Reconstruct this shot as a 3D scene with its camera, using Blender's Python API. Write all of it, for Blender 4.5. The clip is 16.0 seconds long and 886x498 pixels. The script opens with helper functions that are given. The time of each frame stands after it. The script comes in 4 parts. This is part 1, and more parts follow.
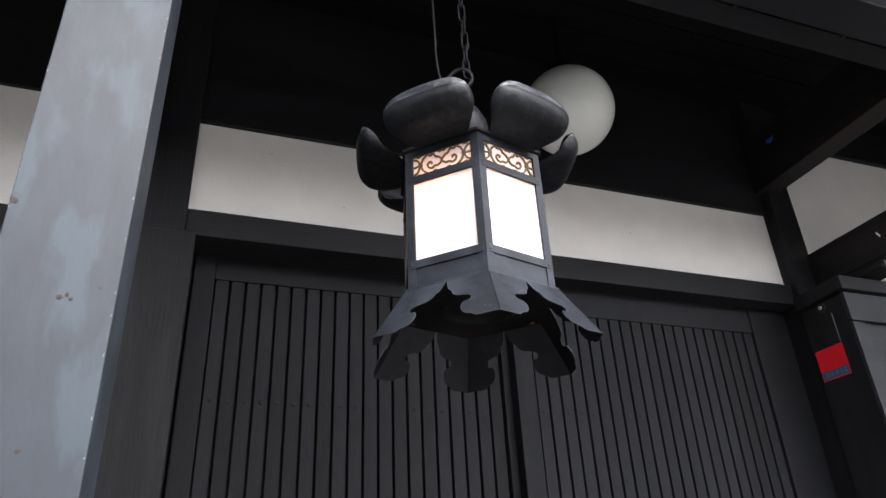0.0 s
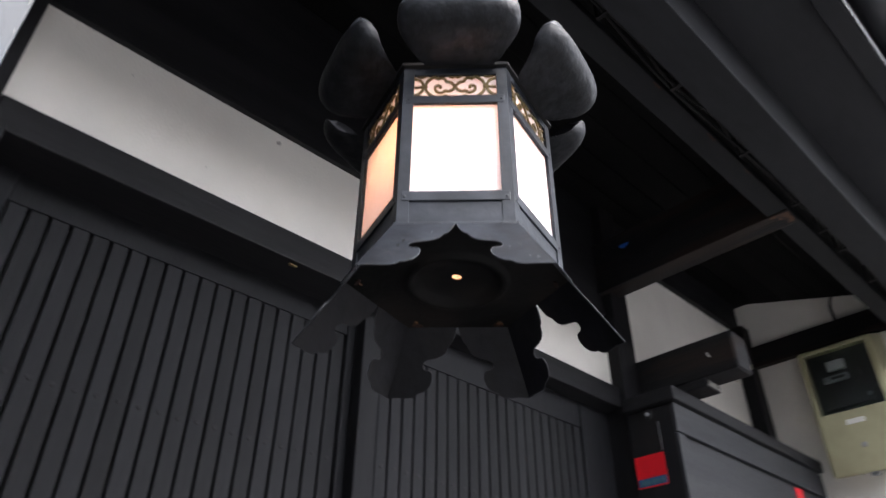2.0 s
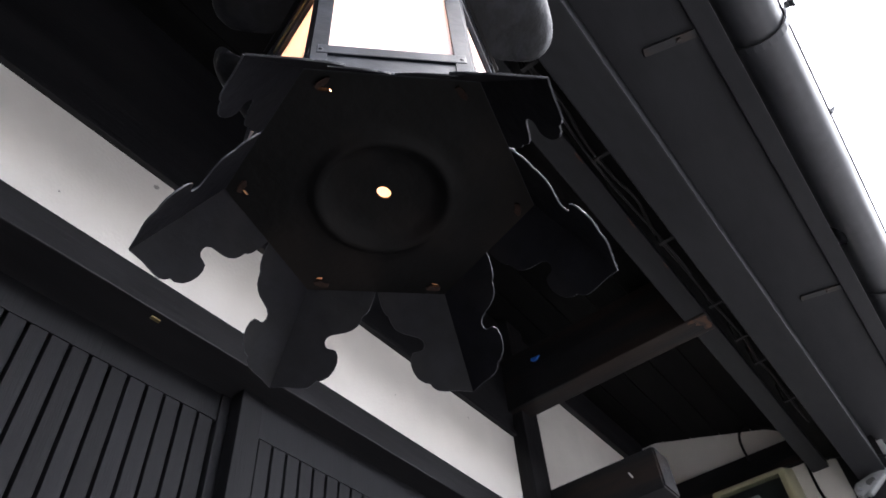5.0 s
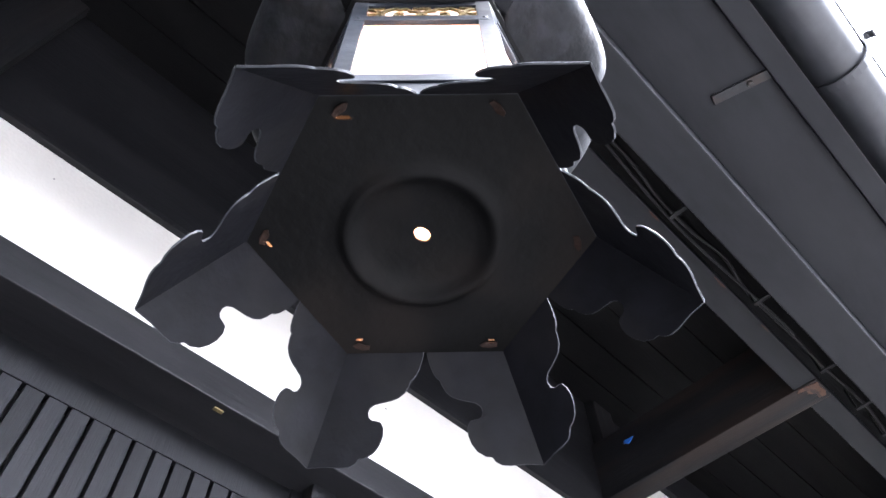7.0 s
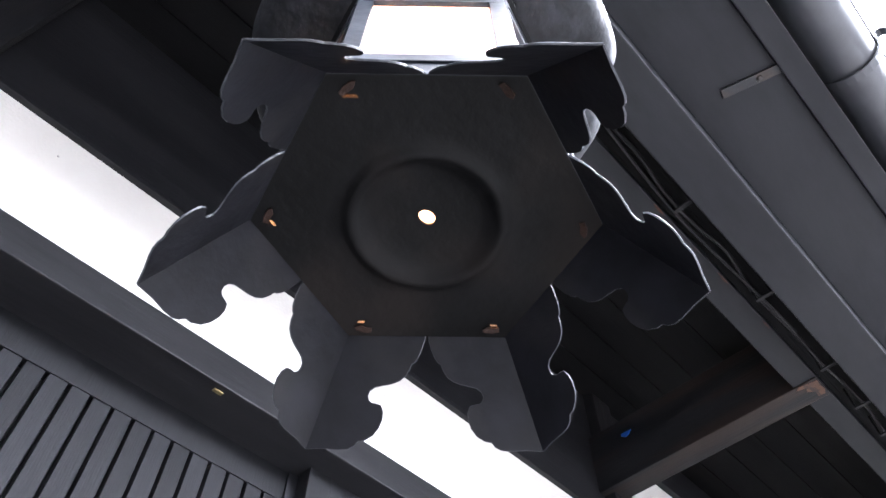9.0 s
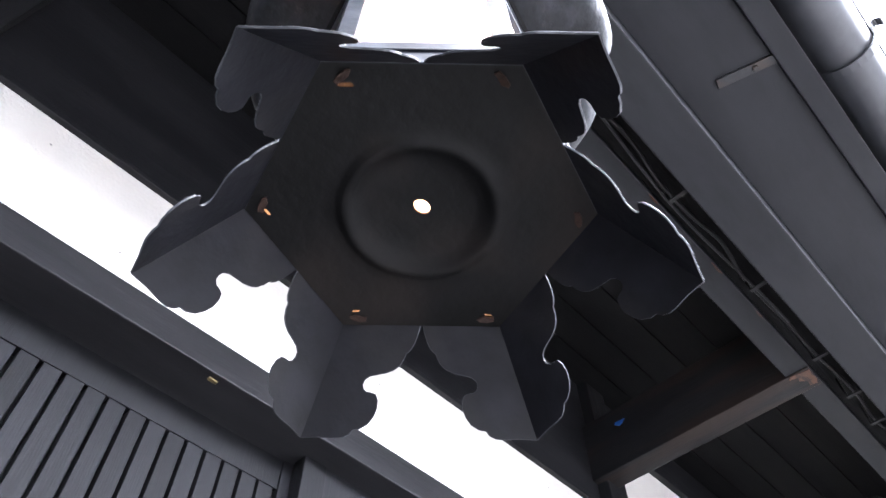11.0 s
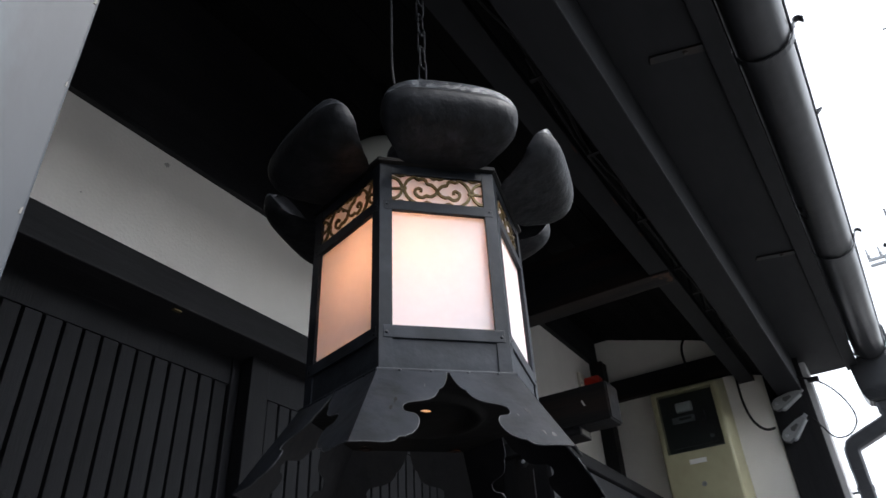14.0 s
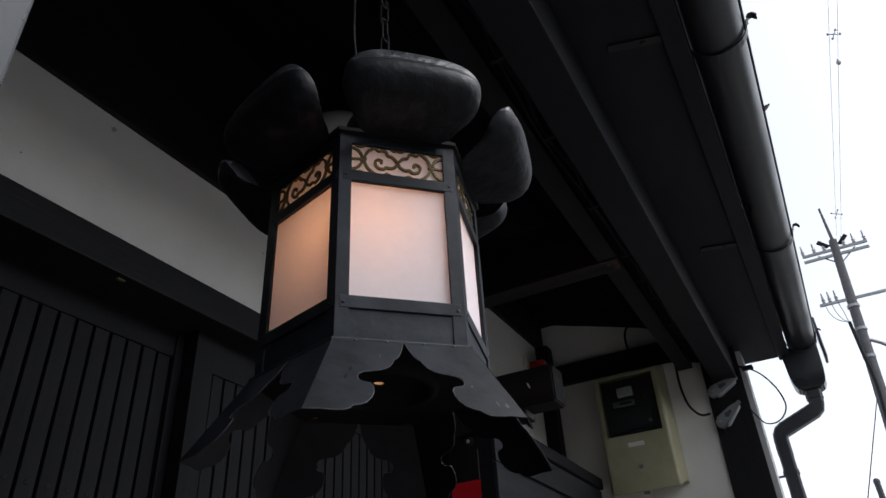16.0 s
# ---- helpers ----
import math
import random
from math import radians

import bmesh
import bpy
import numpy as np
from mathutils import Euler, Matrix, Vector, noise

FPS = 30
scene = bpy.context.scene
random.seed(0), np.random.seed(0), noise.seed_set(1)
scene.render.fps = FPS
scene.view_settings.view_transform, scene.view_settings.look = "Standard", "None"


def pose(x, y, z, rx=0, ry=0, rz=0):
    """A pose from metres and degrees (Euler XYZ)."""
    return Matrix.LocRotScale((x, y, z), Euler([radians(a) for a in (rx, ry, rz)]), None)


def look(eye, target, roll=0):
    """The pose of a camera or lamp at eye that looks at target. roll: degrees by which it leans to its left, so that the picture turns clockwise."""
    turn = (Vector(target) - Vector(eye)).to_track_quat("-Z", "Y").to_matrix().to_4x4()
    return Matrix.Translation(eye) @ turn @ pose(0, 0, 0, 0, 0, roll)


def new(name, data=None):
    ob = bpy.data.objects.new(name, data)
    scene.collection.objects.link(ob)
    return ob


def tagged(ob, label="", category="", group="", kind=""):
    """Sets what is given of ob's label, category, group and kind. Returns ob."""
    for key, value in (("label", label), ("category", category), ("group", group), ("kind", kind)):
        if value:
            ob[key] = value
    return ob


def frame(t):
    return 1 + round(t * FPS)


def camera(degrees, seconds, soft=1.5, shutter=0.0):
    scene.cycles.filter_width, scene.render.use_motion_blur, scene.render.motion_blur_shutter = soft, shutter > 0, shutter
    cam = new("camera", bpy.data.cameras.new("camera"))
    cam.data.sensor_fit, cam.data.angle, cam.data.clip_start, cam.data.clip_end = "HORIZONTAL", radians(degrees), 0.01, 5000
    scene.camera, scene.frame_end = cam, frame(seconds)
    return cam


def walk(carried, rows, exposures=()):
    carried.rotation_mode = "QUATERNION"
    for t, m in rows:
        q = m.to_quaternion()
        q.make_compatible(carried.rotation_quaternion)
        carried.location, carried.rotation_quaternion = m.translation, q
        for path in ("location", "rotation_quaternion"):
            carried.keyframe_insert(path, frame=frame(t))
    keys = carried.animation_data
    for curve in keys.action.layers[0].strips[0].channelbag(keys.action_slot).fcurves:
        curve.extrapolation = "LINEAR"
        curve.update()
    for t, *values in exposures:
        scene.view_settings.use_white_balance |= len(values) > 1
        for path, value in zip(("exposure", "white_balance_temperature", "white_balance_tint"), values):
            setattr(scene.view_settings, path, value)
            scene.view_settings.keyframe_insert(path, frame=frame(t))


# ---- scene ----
cam = camera(65.1, 16.0, shutter=0.4)
PATH = [
    (0, (0.028, -0.012, 1.486), (0.661, 1.642, 2.415), -3.0),
    (0.5, (0.011, 0.015, 1.49), (0.701, 1.651, 2.411), -2.0),
    (1, (0.016, 0.117, 1.495), (0.813, 1.685, 2.446), -1.7),
    (1.5, (0.007, 0.243, 1.519), (0.901, 1.666, 2.603), -2.5),
    (2, (-0.051, 0.364, 1.474), (1.08, 1.569, 2.6), 0.5),
    (2.5, (-0.074, 0.461, 1.46), (1.277, 1.417, 2.583), -0.4),
    (3, (-0.039, 0.506, 1.432), (1.358, 1.306, 2.618), -3.8),
    (5.5, (0.189, 0.616, 1.439), (1.157, 1.386, 3.011), -4.6),
    (6, (0.215, 0.627, 1.469), (1.054, 1.402, 3.111), -3.1),
    (6.5, (0.214, 0.625, 1.471), (1.019, 1.396, 3.131), -1.9),
    (7, (0.217, 0.625, 1.469), (1.02, 1.403, 3.127), -1.5),
    (7.5, (0.221, 0.629, 1.468), (1.029, 1.416, 3.119), -0.9),
    (8, (0.221, 0.631, 1.469), (1.023, 1.419, 3.123), -0.5),
    (8.5, (0.22, 0.63, 1.469), (1.03, 1.423, 3.117), -0.0),
    (11, (0.22, 0.63, 1.469), (1.063, 1.436, 3.094), -0.2),
    (11.5, (0.179, 0.588, 1.54), (1.255, 1.526, 2.942), -1.9),
    (12, (0.075, 0.543, 1.604), (1.33, 1.482, 2.846), -1.9),
    (12.5, (-0.012, 0.52, 1.628), (1.428, 1.4, 2.701), -1.6),
    (13, (-0.053, 0.486, 1.638), (1.403, 1.359, 2.695), -4.4),
    (13.5, (-0.096, 0.459, 1.642), (1.292, 1.383, 2.747), -3.8),
    (14, (-0.133, 0.458, 1.634), (1.286, 1.342, 2.732), -3.0),
    (14.5, (-0.142, 0.466, 1.63), (1.349, 1.284, 2.682), -3.3),
    (15, (-0.139, 0.467, 1.63), (1.376, 1.248, 2.676), -3.4),
    (15.5, (-0.137, 0.469, 1.629), (1.376, 1.241, 2.684), -3.5),
    (16, (-0.132, 0.468, 1.627), (1.382, 1.244, 2.678), -3.5),
]
EXPOSURES = [(0.0, 2.6, 6450, 13), (1.5, 2.62, 6400, 13), (2.5, 2.85, 6350, 14), (3.2, 2.88, 6350, 14), (5.5, 3.35, 6250, 15), (6.0, 4.1, 6100, 15), (6.5, 4.62, 6000, 15), (7.0, 4.75, 6000, 15), (11.0, 4.9, 6000, 15), (11.5, 5.0, 6000, 15), (12.0, 5.0, 6000, 15), (12.5, 3.95, 6050, 14), (13.0, 2.68, 6200, 12), (13.5, 2.15, 6240, 10), (14.0, 1.7, 6220, 10), (14.5, 1.42, 6240, 10), (15.0, 1.08, 6240, 10), (16.0, 0.82, 6240, 10)]
walk(cam, [(t, look(eye, target, roll)) for t, eye, target, roll in PATH], EXPOSURES)

# ---- world, daylight and exposure ----
world = bpy.data.worlds.new("overcast_sky")
scene.world = world
world.use_nodes = True
wn = world.node_tree.nodes
wl = world.node_tree.links
wn.clear()
sky = wn.new("ShaderNodeTexSky")
sky.sky_type = "NISHITA"
sky.sun_disc = False
sky.sun_elevation = radians(56)
sky.sun_rotation = radians(165)
sky.air_density, sky.dust_density = 1.0, 3.0
pale = wn.new("ShaderNodeHueSaturation")
pale.inputs["Saturation"].default_value = 0.25
back = wn.new("ShaderNodeBackground")
back.inputs["Strength"].default_value = 0.15
wout = wn.new("ShaderNodeOutputWorld")
wl.new(sky.outputs[0], pale.inputs["Color"])
wl.new(pale.outputs[0], back.inputs["Color"])
wl.new(back.outputs[0], wout.inputs["Surface"])

sun_data = bpy.data.lights.new("sun", "SUN")
sun_data.energy, sun_data.angle, sun_data.color = 0.75, radians(45), (1.0, 0.98, 0.95)
sun_lamp = new("sun", sun_data)
sun_lamp.matrix_world = look((1.6, -6, 9.2), (0, 0, 0))


# ---- materials ----
def material(name, base, rough=0.6, metal=0.0, vary=0.25, scale=8.0, bump=0.2, bump_scale=60.0,
             stretch=(1, 1, 1), tint=None, tint_scale=2.0, tint_amount=0.0, spec=0.5, piece=0.0, tint_edge=(0.48, 0.62)):
    """Procedural surface: base colour varied at two scales, with fine relief and worn gloss."""
    m = bpy.data.materials.new(name)
    m.use_nodes = True
    nt = m.node_tree
    n, l = nt.nodes, nt.links
    b = n["Principled BSDF"]
    b.inputs["Metallic"].default_value = metal
    b.inputs["Specular IOR Level"].default_value = spec
    co = n.new("ShaderNodeTexCoord")
    mp = n.new("ShaderNodeMapping")
    mp.inputs["Scale"].default_value = stretch
    l.new(co.outputs["Object"], mp.inputs["Vector"])
    fine = n.new("ShaderNodeTexNoise")
    fine.inputs["Scale"].default_value, fine.inputs["Detail"].default_value = scale * 5, 6
    broad = n.new("ShaderNodeTexNoise")
    broad.inputs["Scale"].default_value, broad.inputs["Detail"].default_value = scale * 0.6, 4
    for q in (fine, broad):
        l.new(mp.outputs[0], q.inputs["Vector"])
    mix = n.new("ShaderNodeMath")
    mix.operation = "ADD"
    l.new(fine.outputs["Fac"], mix.inputs[0])
    l.new(broad.outputs["Fac"], mix.inputs[1])
    ramp = n.new("ShaderNodeMapRange")
    ramp.inputs["From Min"].default_value, ramp.inputs["From Max"].default_value = 0.6, 1.4
    ramp.inputs["To Min"].default_value, ramp.inputs["To Max"].default_value = 1 - vary, 1 + vary
    l.new(mix.outputs[0], ramp.inputs["Value"])
    val = ramp.outputs[0]
    if piece:
        info = n.new("ShaderNodeObjectInfo")
        pr = n.new("ShaderNodeMapRange")
        pr.inputs["To Min"].default_value, pr.inputs["To Max"].default_value = 1 - piece, 1 + piece
        l.new(info.outputs["Random"], pr.inputs["Value"])
        mul = n.new("ShaderNodeMath")
        mul.operation = "MULTIPLY"
        l.new(val, mul.inputs[0])
        l.new(pr.outputs[0], mul.inputs[1])
        val = mul.outputs[0]
    hsv = n.new("ShaderNodeHueSaturation")
    hsv.inputs["Color"].default_value = (*base, 1)
    l.new(val, hsv.inputs["Value"])
    col = hsv.outputs[0]
    if tint:
        tn = n.new("ShaderNodeTexNoise")
        tn.inputs["Scale"].default_value, tn.inputs["Detail"].default_value = tint_scale, 5
        l.new(mp.outputs[0], tn.inputs["Vector"])
        tr = n.new("ShaderNodeMapRange")
        tr.inputs["From Min"].default_value, tr.inputs["From Max"].default_value = tint_edge
        tr.inputs["To Max"].default_value = tint_amount
        l.new(tn.outputs["Fac"], tr.inputs["Value"])
        mx = n.new("ShaderNodeMix")
        mx.data_type = "RGBA"
        l.new(tr.outputs[0], mx.inputs["Factor"])
        l.new(col, mx.inputs[6])
        mx.inputs[7].default_value = (*tint, 1)
        col = mx.outputs[2]
    l.new(col, b.inputs["Base Color"])
    rr = n.new("ShaderNodeMapRange")
    rr.inputs["From Min"].default_value, rr.inputs["From Max"].default_value = 0.3, 0.7
    rr.inputs["To Min"].default_value, rr.inputs["To Max"].default_value = max(rough - 0.1, 0.05), min(rough + 0.1, 1)
    l.new(broad.outputs["Fac"], rr.inputs["Value"])
    l.new(rr.outputs[0], b.inputs["Roughness"])
    if bump:
        bn = n.new("ShaderNodeTexNoise")
        bn.inputs["Scale"].default_value, bn.inputs["Detail"].default_value = bump_scale, 5
        l.new(mp.outputs[0], bn.inputs["Vector"])
        bp = n.new("ShaderNodeBump")
        bp.inputs["Strength"].default_value, bp.inputs["Distance"].default_value = bump, 0.004
        l.new(bn.outputs["Fac"], bp.inputs["Height"])
        l.new(bp.outputs[0], b.inputs["Normal"])
    return m


def glow(name, colour, strength):
    m = bpy.data.materials.new(name)
    m.use_nodes = True
    n = m.node_tree.nodes
    b = n["Principled BSDF"]
    b.inputs["Base Color"].default_value = (*colour, 1)
    b.inputs["Emission Color"].default_value = (*colour, 1)
    b.inputs["Emission Strength"].default_value = strength
    return m


def paper(name):
    """Milky sheet that lets the bulb's light through."""
    m = bpy.data.materials.new(name)
    m.use_nodes = True
    n, l = m.node_tree.nodes, m.node_tree.links
    n.remove(n["Principled BSDF"])
    co = n.new("ShaderNodeTexCoord")
    ns = n.new("ShaderNodeTexNoise")
    ns.inputs["Scale"].default_value, ns.inputs["Detail"].default_value = 90, 6
    l.new(co.outputs["Object"], ns.inputs["Vector"])
    cr = n.new("ShaderNodeValToRGB")
    cr.color_ramp.elements[0].position, cr.color_ramp.elements[1].position = 0.3, 0.7
    cr.color_ramp.elements[0].color = (0.875, 0.875, 0.92, 1)
    cr.color_ramp.elements[1].color = (0.905, 0.905, 0.95, 1)
    l.new(ns.outputs["Fac"], cr.inputs["Fac"])
    d = n.new("ShaderNodeBsdfDiffuse")
    tr = n.new("ShaderNodeBsdfTranslucent")
    mx = n.new("ShaderNodeMixShader")
    mx.inputs[0].default_value = 0.38
    l.new(cr.outputs[0], d.inputs["Color"])
    l.new(cr.outputs[0], tr.inputs["Color"])
    l.new(d.outputs[0], mx.inputs[1])
    l.new(tr.outputs[0], mx.inputs[2])
    l.new(mx.outputs[0], n["Material Output"].inputs["Surface"])
    return m


def glass(name, colour=(0.9, 0.95, 0.95), rough=0.02):
    m = bpy.data.materials.new(name)
    m.use_nodes = True
    b = m.node_tree.nodes["Principled BSDF"]
    b.inputs["Base Color"].default_value = (*colour, 1)
    b.inputs["Transmission Weight"].default_value = 1.0
    b.inputs["Roughness"].default_value = rough
    return m


M_IRON = material("blackened_iron", (0.0122, 0.0148, 0.0194), 0.45, 0.1, 0.45, 8, 0.28, 38, tint=(0.034, 0.0395, 0.051), tint_scale=18, tint_amount=0.65, spec=0.27, tint_edge=(0.45, 0.65))
# Near-black iron with smoky brown blotches
M_UNDER = material("near_black_iron", (0.0033, 0.0033, 0.0036), 0.6, 0.0, 0.6, 10, 0.15, 120, tint=(0.0108, 0.0088, 0.0080), tint_scale=9, tint_amount=0.8, spec=0.13)
# Shade inside the petals is kept in this colour; the dark stains share it
M_INNER = material("inner_shade_and_stain_iron", (0.0068, 0.0070, 0.0096), 0.55, 0.0, 0.6, 12, 0.22, 70, tint=(0.0150, 0.0145, 0.0155), tint_scale=14, tint_amount=0.75, spec=0.2)
# Hammered relief; the paler tone over dull_beaten_iron holds the sky's light
M_HAMMER = material("sky_lit_hammered_iron", (0.030, 0.033, 0.039), 0.42, 0.3, 0.35, 22, 0.9, 80, tint=(0.085, 0.092, 0.105), tint_scale=55, tint_amount=0.7, tint_edge=(0.46, 0.6))
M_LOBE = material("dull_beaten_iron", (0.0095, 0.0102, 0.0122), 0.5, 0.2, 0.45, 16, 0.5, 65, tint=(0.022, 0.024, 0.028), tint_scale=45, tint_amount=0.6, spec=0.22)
M_TAB = material("sooty_copper", (0.022, 0.012, 0.009), 0.6, 0.2, 0.5, 60, 0.3, 250, spec=0.2)
M_SMUDGE = material("grey_smudge", (0.40, 0.385, 0.36), 0.9, 0, 0.2, 60, 0.1, 100)
M_BRASS = material("aged_brass", (0.15, 0.115, 0.05), 0.5, 0.5, 0.3, 60, 0.2, 300)
M_PAPER = paper("milky_pane")
M_BULB = glow("lit_bulb", (1.0, 0.44, 0.17), 4.8)
M_WOOD = material("black_stained_wood", (0.010, 0.010, 0.0115), 0.55, 0, 0.30, 7, 0.18, 50, stretch=(0.35, 2.5, 2.5), tint=(0.017, 0.0168, 0.0185), tint_scale=6, tint_amount=0.45, spec=0.18)
M_WOODV = material("black_stained_timber", (0.010, 0.010, 0.0115), 0.55, 0, 0.4, 9, 0.3, 70, stretch=(4, 4, 0.25), tint=(0.022, 0.018, 0.016), tint_scale=6, tint_amount=0.3, spec=0.18)
M_WOODY = material("black_stained_rail", (0.010, 0.010, 0.0115), 0.55, 0, 0.42, 8, 0.25, 50, stretch=(3, 0.3, 3), tint=(0.03, 0.02, 0.015), tint_scale=6, tint_amount=0.55, spec=0.18)
M_SLAT = material("grey_black_slat", (0.0082, 0.0086, 0.0101), 0.6, 0, 0.3, 10, 0.2, 80, stretch=(4, 4, 0.3), piece=0.25, spec=0.17)
M_PANEL = material("grey_black_board", (0.0190, 0.0202, 0.0230), 0.6, 0, 0.3, 8, 0.25, 80, stretch=(0.4, 4, 4), spec=0.3)
# Near-black boards with slightly paler streaks
M_CEIL = material("near_black_board", (0.0034, 0.0034, 0.0038), 0.72, 0, 0.6, 8, 0.3, 60, stretch=(0.2, 4, 4), tint=(0.008, 0.0075, 0.007), tint_scale=5, tint_amount=0.3, spec=0.12)
M_SOFFIT = material("painted_soffit", (0.0152, 0.0158, 0.0181), 0.55, 0, 0.25, 5, 0.08, 60, stretch=(0.6, 1.8, 1.8), tint=(0.021, 0.022, 0.0245), tint_scale=4, tint_amount=0.45, spec=0.12)
M_PLASTER = material("white_plaster", (0.74, 0.715, 0.672), 0.85, 0, 0.05, 3, 0.25, 140, tint=(0.60, 0.57, 0.53), tint_scale=3, tint_amount=0.25)
M_GREYPLASTER = material("grey_plaster", (0.42, 0.42, 0.42), 0.85, 0, 0.1, 3, 0.3, 120)
M_POST = material("pale_blue_grey_paint", (0.0262, 0.0312, 0.0382), 0.5, 0, 0.25, 3, 0.12, 24, stretch=(2.4, 2.4, 0.9), tint=(0.038, 0.051, 0.062), tint_scale=8.0, tint_amount=0.85, spec=0.3, tint_edge=(0.50, 0.58))
M_WORN = material("worn_bare_timber", (0.085, 0.038, 0.022), 0.75, 0, 0.5, 25, 0.3, 90, stretch=(1, 3, 1), tint=(0.018, 0.015, 0.014), tint_scale=30, tint_amount=0.8)
M_CHIP = material("chipped_bare_wood", (0.17, 0.165, 0.15), 0.8, 0, 0.3, 40, 0.2, 100)
M_RUST = material("rust_spot", (0.030, 0.021, 0.018), 0.9, 0, 0.4, 90, 0.3, 200)
M_REDWOOD = material("worn_red_brown_wood", (0.045, 0.022, 0.014), 0.7, 0, 0.6, 40, 0.2, 100, spec=0.2)
M_GUTTER = material("dark_gutter_metal", (0.043, 0.045, 0.050), 0.34, 0.35, 0.2, 6, 0.08, 40)
M_STEEL = material("grey_steel", (0.30, 0.31, 0.32), 0.4, 0.7, 0.2, 30, 0.1, 100)
# Worn edge metal, kept pale so the colour carries the thin rim highlight
M_EDGE = material("worn_highlit_iron_edge", (0.040, 0.043, 0.049), 0.5, 0.1, 0.5, 60, 0.1, 200, tint=(0.018, 0.02, 0.024), tint_scale=40, tint_amount=0.8, spec=0.3)
# Darker copy of blackened_iron; the skirt's shade is put into its colour
M_SKIRT = material("shade_toned_skirt_iron", (0.0085, 0.0103, 0.0138), 0.55, 0.0, 0.45, 9, 0.25, 45, tint=(0.0285, 0.0330, 0.0420), tint_scale=20, tint_amount=0.7, spec=0.12, tint_edge=(0.44, 0.66))
M_SCRATCH = material("bare_scratched_iron", (0.036, 0.038, 0.043), 0.5, 0.2, 0.4, 80, 0.1, 200, spec=0.3)
M_METER = material("cream_meter_case", (0.36, 0.34, 0.215), 0.5, 0, 0.1, 5, 0.1, 60, tint=(0.28, 0.26, 0.16), tint_scale=5, tint_amount=0.45)
M_METERDARK = material("dark_meter_interior", (0.05, 0.05, 0.05), 0.4, 0, 0.2, 20, 0.1, 80)
M_METERGREY = material("grey_meter_parts", (0.33, 0.34, 0.35), 0.45, 0, 0.1, 20, 0.1, 80)
M_GLASS = glass("window_glass")
M_WHITE = material("white_plastic", (0.72, 0.72, 0.70), 0.4, 0, 0.06, 10, 0.05, 60)
M_RED = material("red_film", (0.62, 0.012, 0.02), 0.4, 0, 0.08, 20, 0.03, 80)
M_BLUE = material("dark_blue_print", (0.02, 0.07, 0.16), 0.4, 0, 0.1, 20, 0.03, 80)
M_TEAL = material("pale_teal_print", (0.06, 0.15, 0.17), 0.4, 0, 0.1, 20, 0.03, 80)
M_INK = material("dark_print", (0.06, 0.06, 0.06), 0.6, 0, 0.1, 20, 0.0)
M_REDLAMP = material("red_lamp_cover", (0.42, 0.022, 0.01), 0.3, 0, 0.1, 20, 0.05, 60)
M_CONNECTOR = material("grey_connector_plastic", (0.20, 0.205, 0.21), 0.5, 0, 0.12, 30, 0.1, 80)
M_CLIP = material("dull_grey_metal", (0.020, 0.020, 0.021), 0.6, 0.1, 0.2, 30, 0.1, 100, spec=0.25)
M_STRAP = material("dull_zinc_strap", (0.020, 0.021, 0.023), 0.5, 0.2, 0.35, 30, 0.15, 100, tint=(0.040, 0.026, 0.018), tint_scale=25, tint_amount=0.5, spec=0.3)
M_CREAM = material("cream_plastic", (0.62, 0.585, 0.485), 0.5, 0, 0.08, 10, 0.05, 60)
M_CABLE = material("black_cable_rubber", (0.008, 0.008, 0.0085), 0.6, 0, 0.2, 30, 0.1, 90, spec=0.25)
M_GLOBE = material("opal_glass", (0.66, 0.67, 0.62), 0.12, 0, 0.03, 6, 0.0, spec=0.6)
M_POLE = material("weathered_concrete_pole", (0.112, 0.110, 0.118), 0.8, 0, 0.25, 2, 0.2, 30)
M_ASPHALT = material("grey_bounce_ground", (0.27, 0.267, 0.262), 0.9, 0, 0.3, 12, 0.5, 90)
M_PAVING = material("dark_concrete_paving", (0.11, 0.108, 0.105), 0.85, 0, 0.2, 4, 0.4, 60)


# ---- mesh helpers ----
def part(name, bm, mat, parent=None, label="", smooth=False):
    """One bmesh as one mesh object under a thing or part."""
    me = bpy.data.meshes.new(name)
    bmesh.ops.recalc_face_normals(bm, faces=bm.faces)
    bm.to_mesh(me)
    bm.free()
    for q in mat if isinstance(mat, tuple) else (mat,):
        me.materials.append(q)
    if smooth:
        for f in me.polygons:
            f.use_smooth = True
        me.set_sharp_from_angle(angle=radians(40))
    ob = new(name, me)
    if parent:
        ob.parent = parent
    if label:
        ob["label"] = label
    return ob


def shared(name, me, parent, place=(0, 0, 0), turn=0.0, label=""):
    """Another object on a mesh already made."""
    ob = new(name, me)
    ob.parent = parent
    ob.location = place
    ob.rotation_euler[2] = turn
    if label:
        ob["label"] = label
    return ob


def thing(name, place, label, category, group="", kind=""):
    e = new(name)
    e.empty_display_size = 0.05
    e.location = place
    return tagged(e, label, category, group, kind)


def box(x0, x1, y0, y1, z0, z1, bevel=0.0, bm=None, turn=None):
    bm = bm or bmesh.new()
    g = bmesh.ops.create_cube(bm, size=1)
    m = Matrix.Translation(((x0 + x1) / 2, (y0 + y1) / 2, (z0 + z1) / 2)) @ Matrix.Diagonal((x1 - x0, y1 - y0, z1 - z0, 1))
    if turn:
        m = turn @ m
    bmesh.ops.transform(bm, matrix=m, verts=g["verts"])
    if bevel:
        es = list({e for v in g["verts"] for e in v.link_edges})
        bmesh.ops.bevel(bm, geom=es, offset=bevel, segments=2, affect="EDGES", profile=0.6)
    return bm


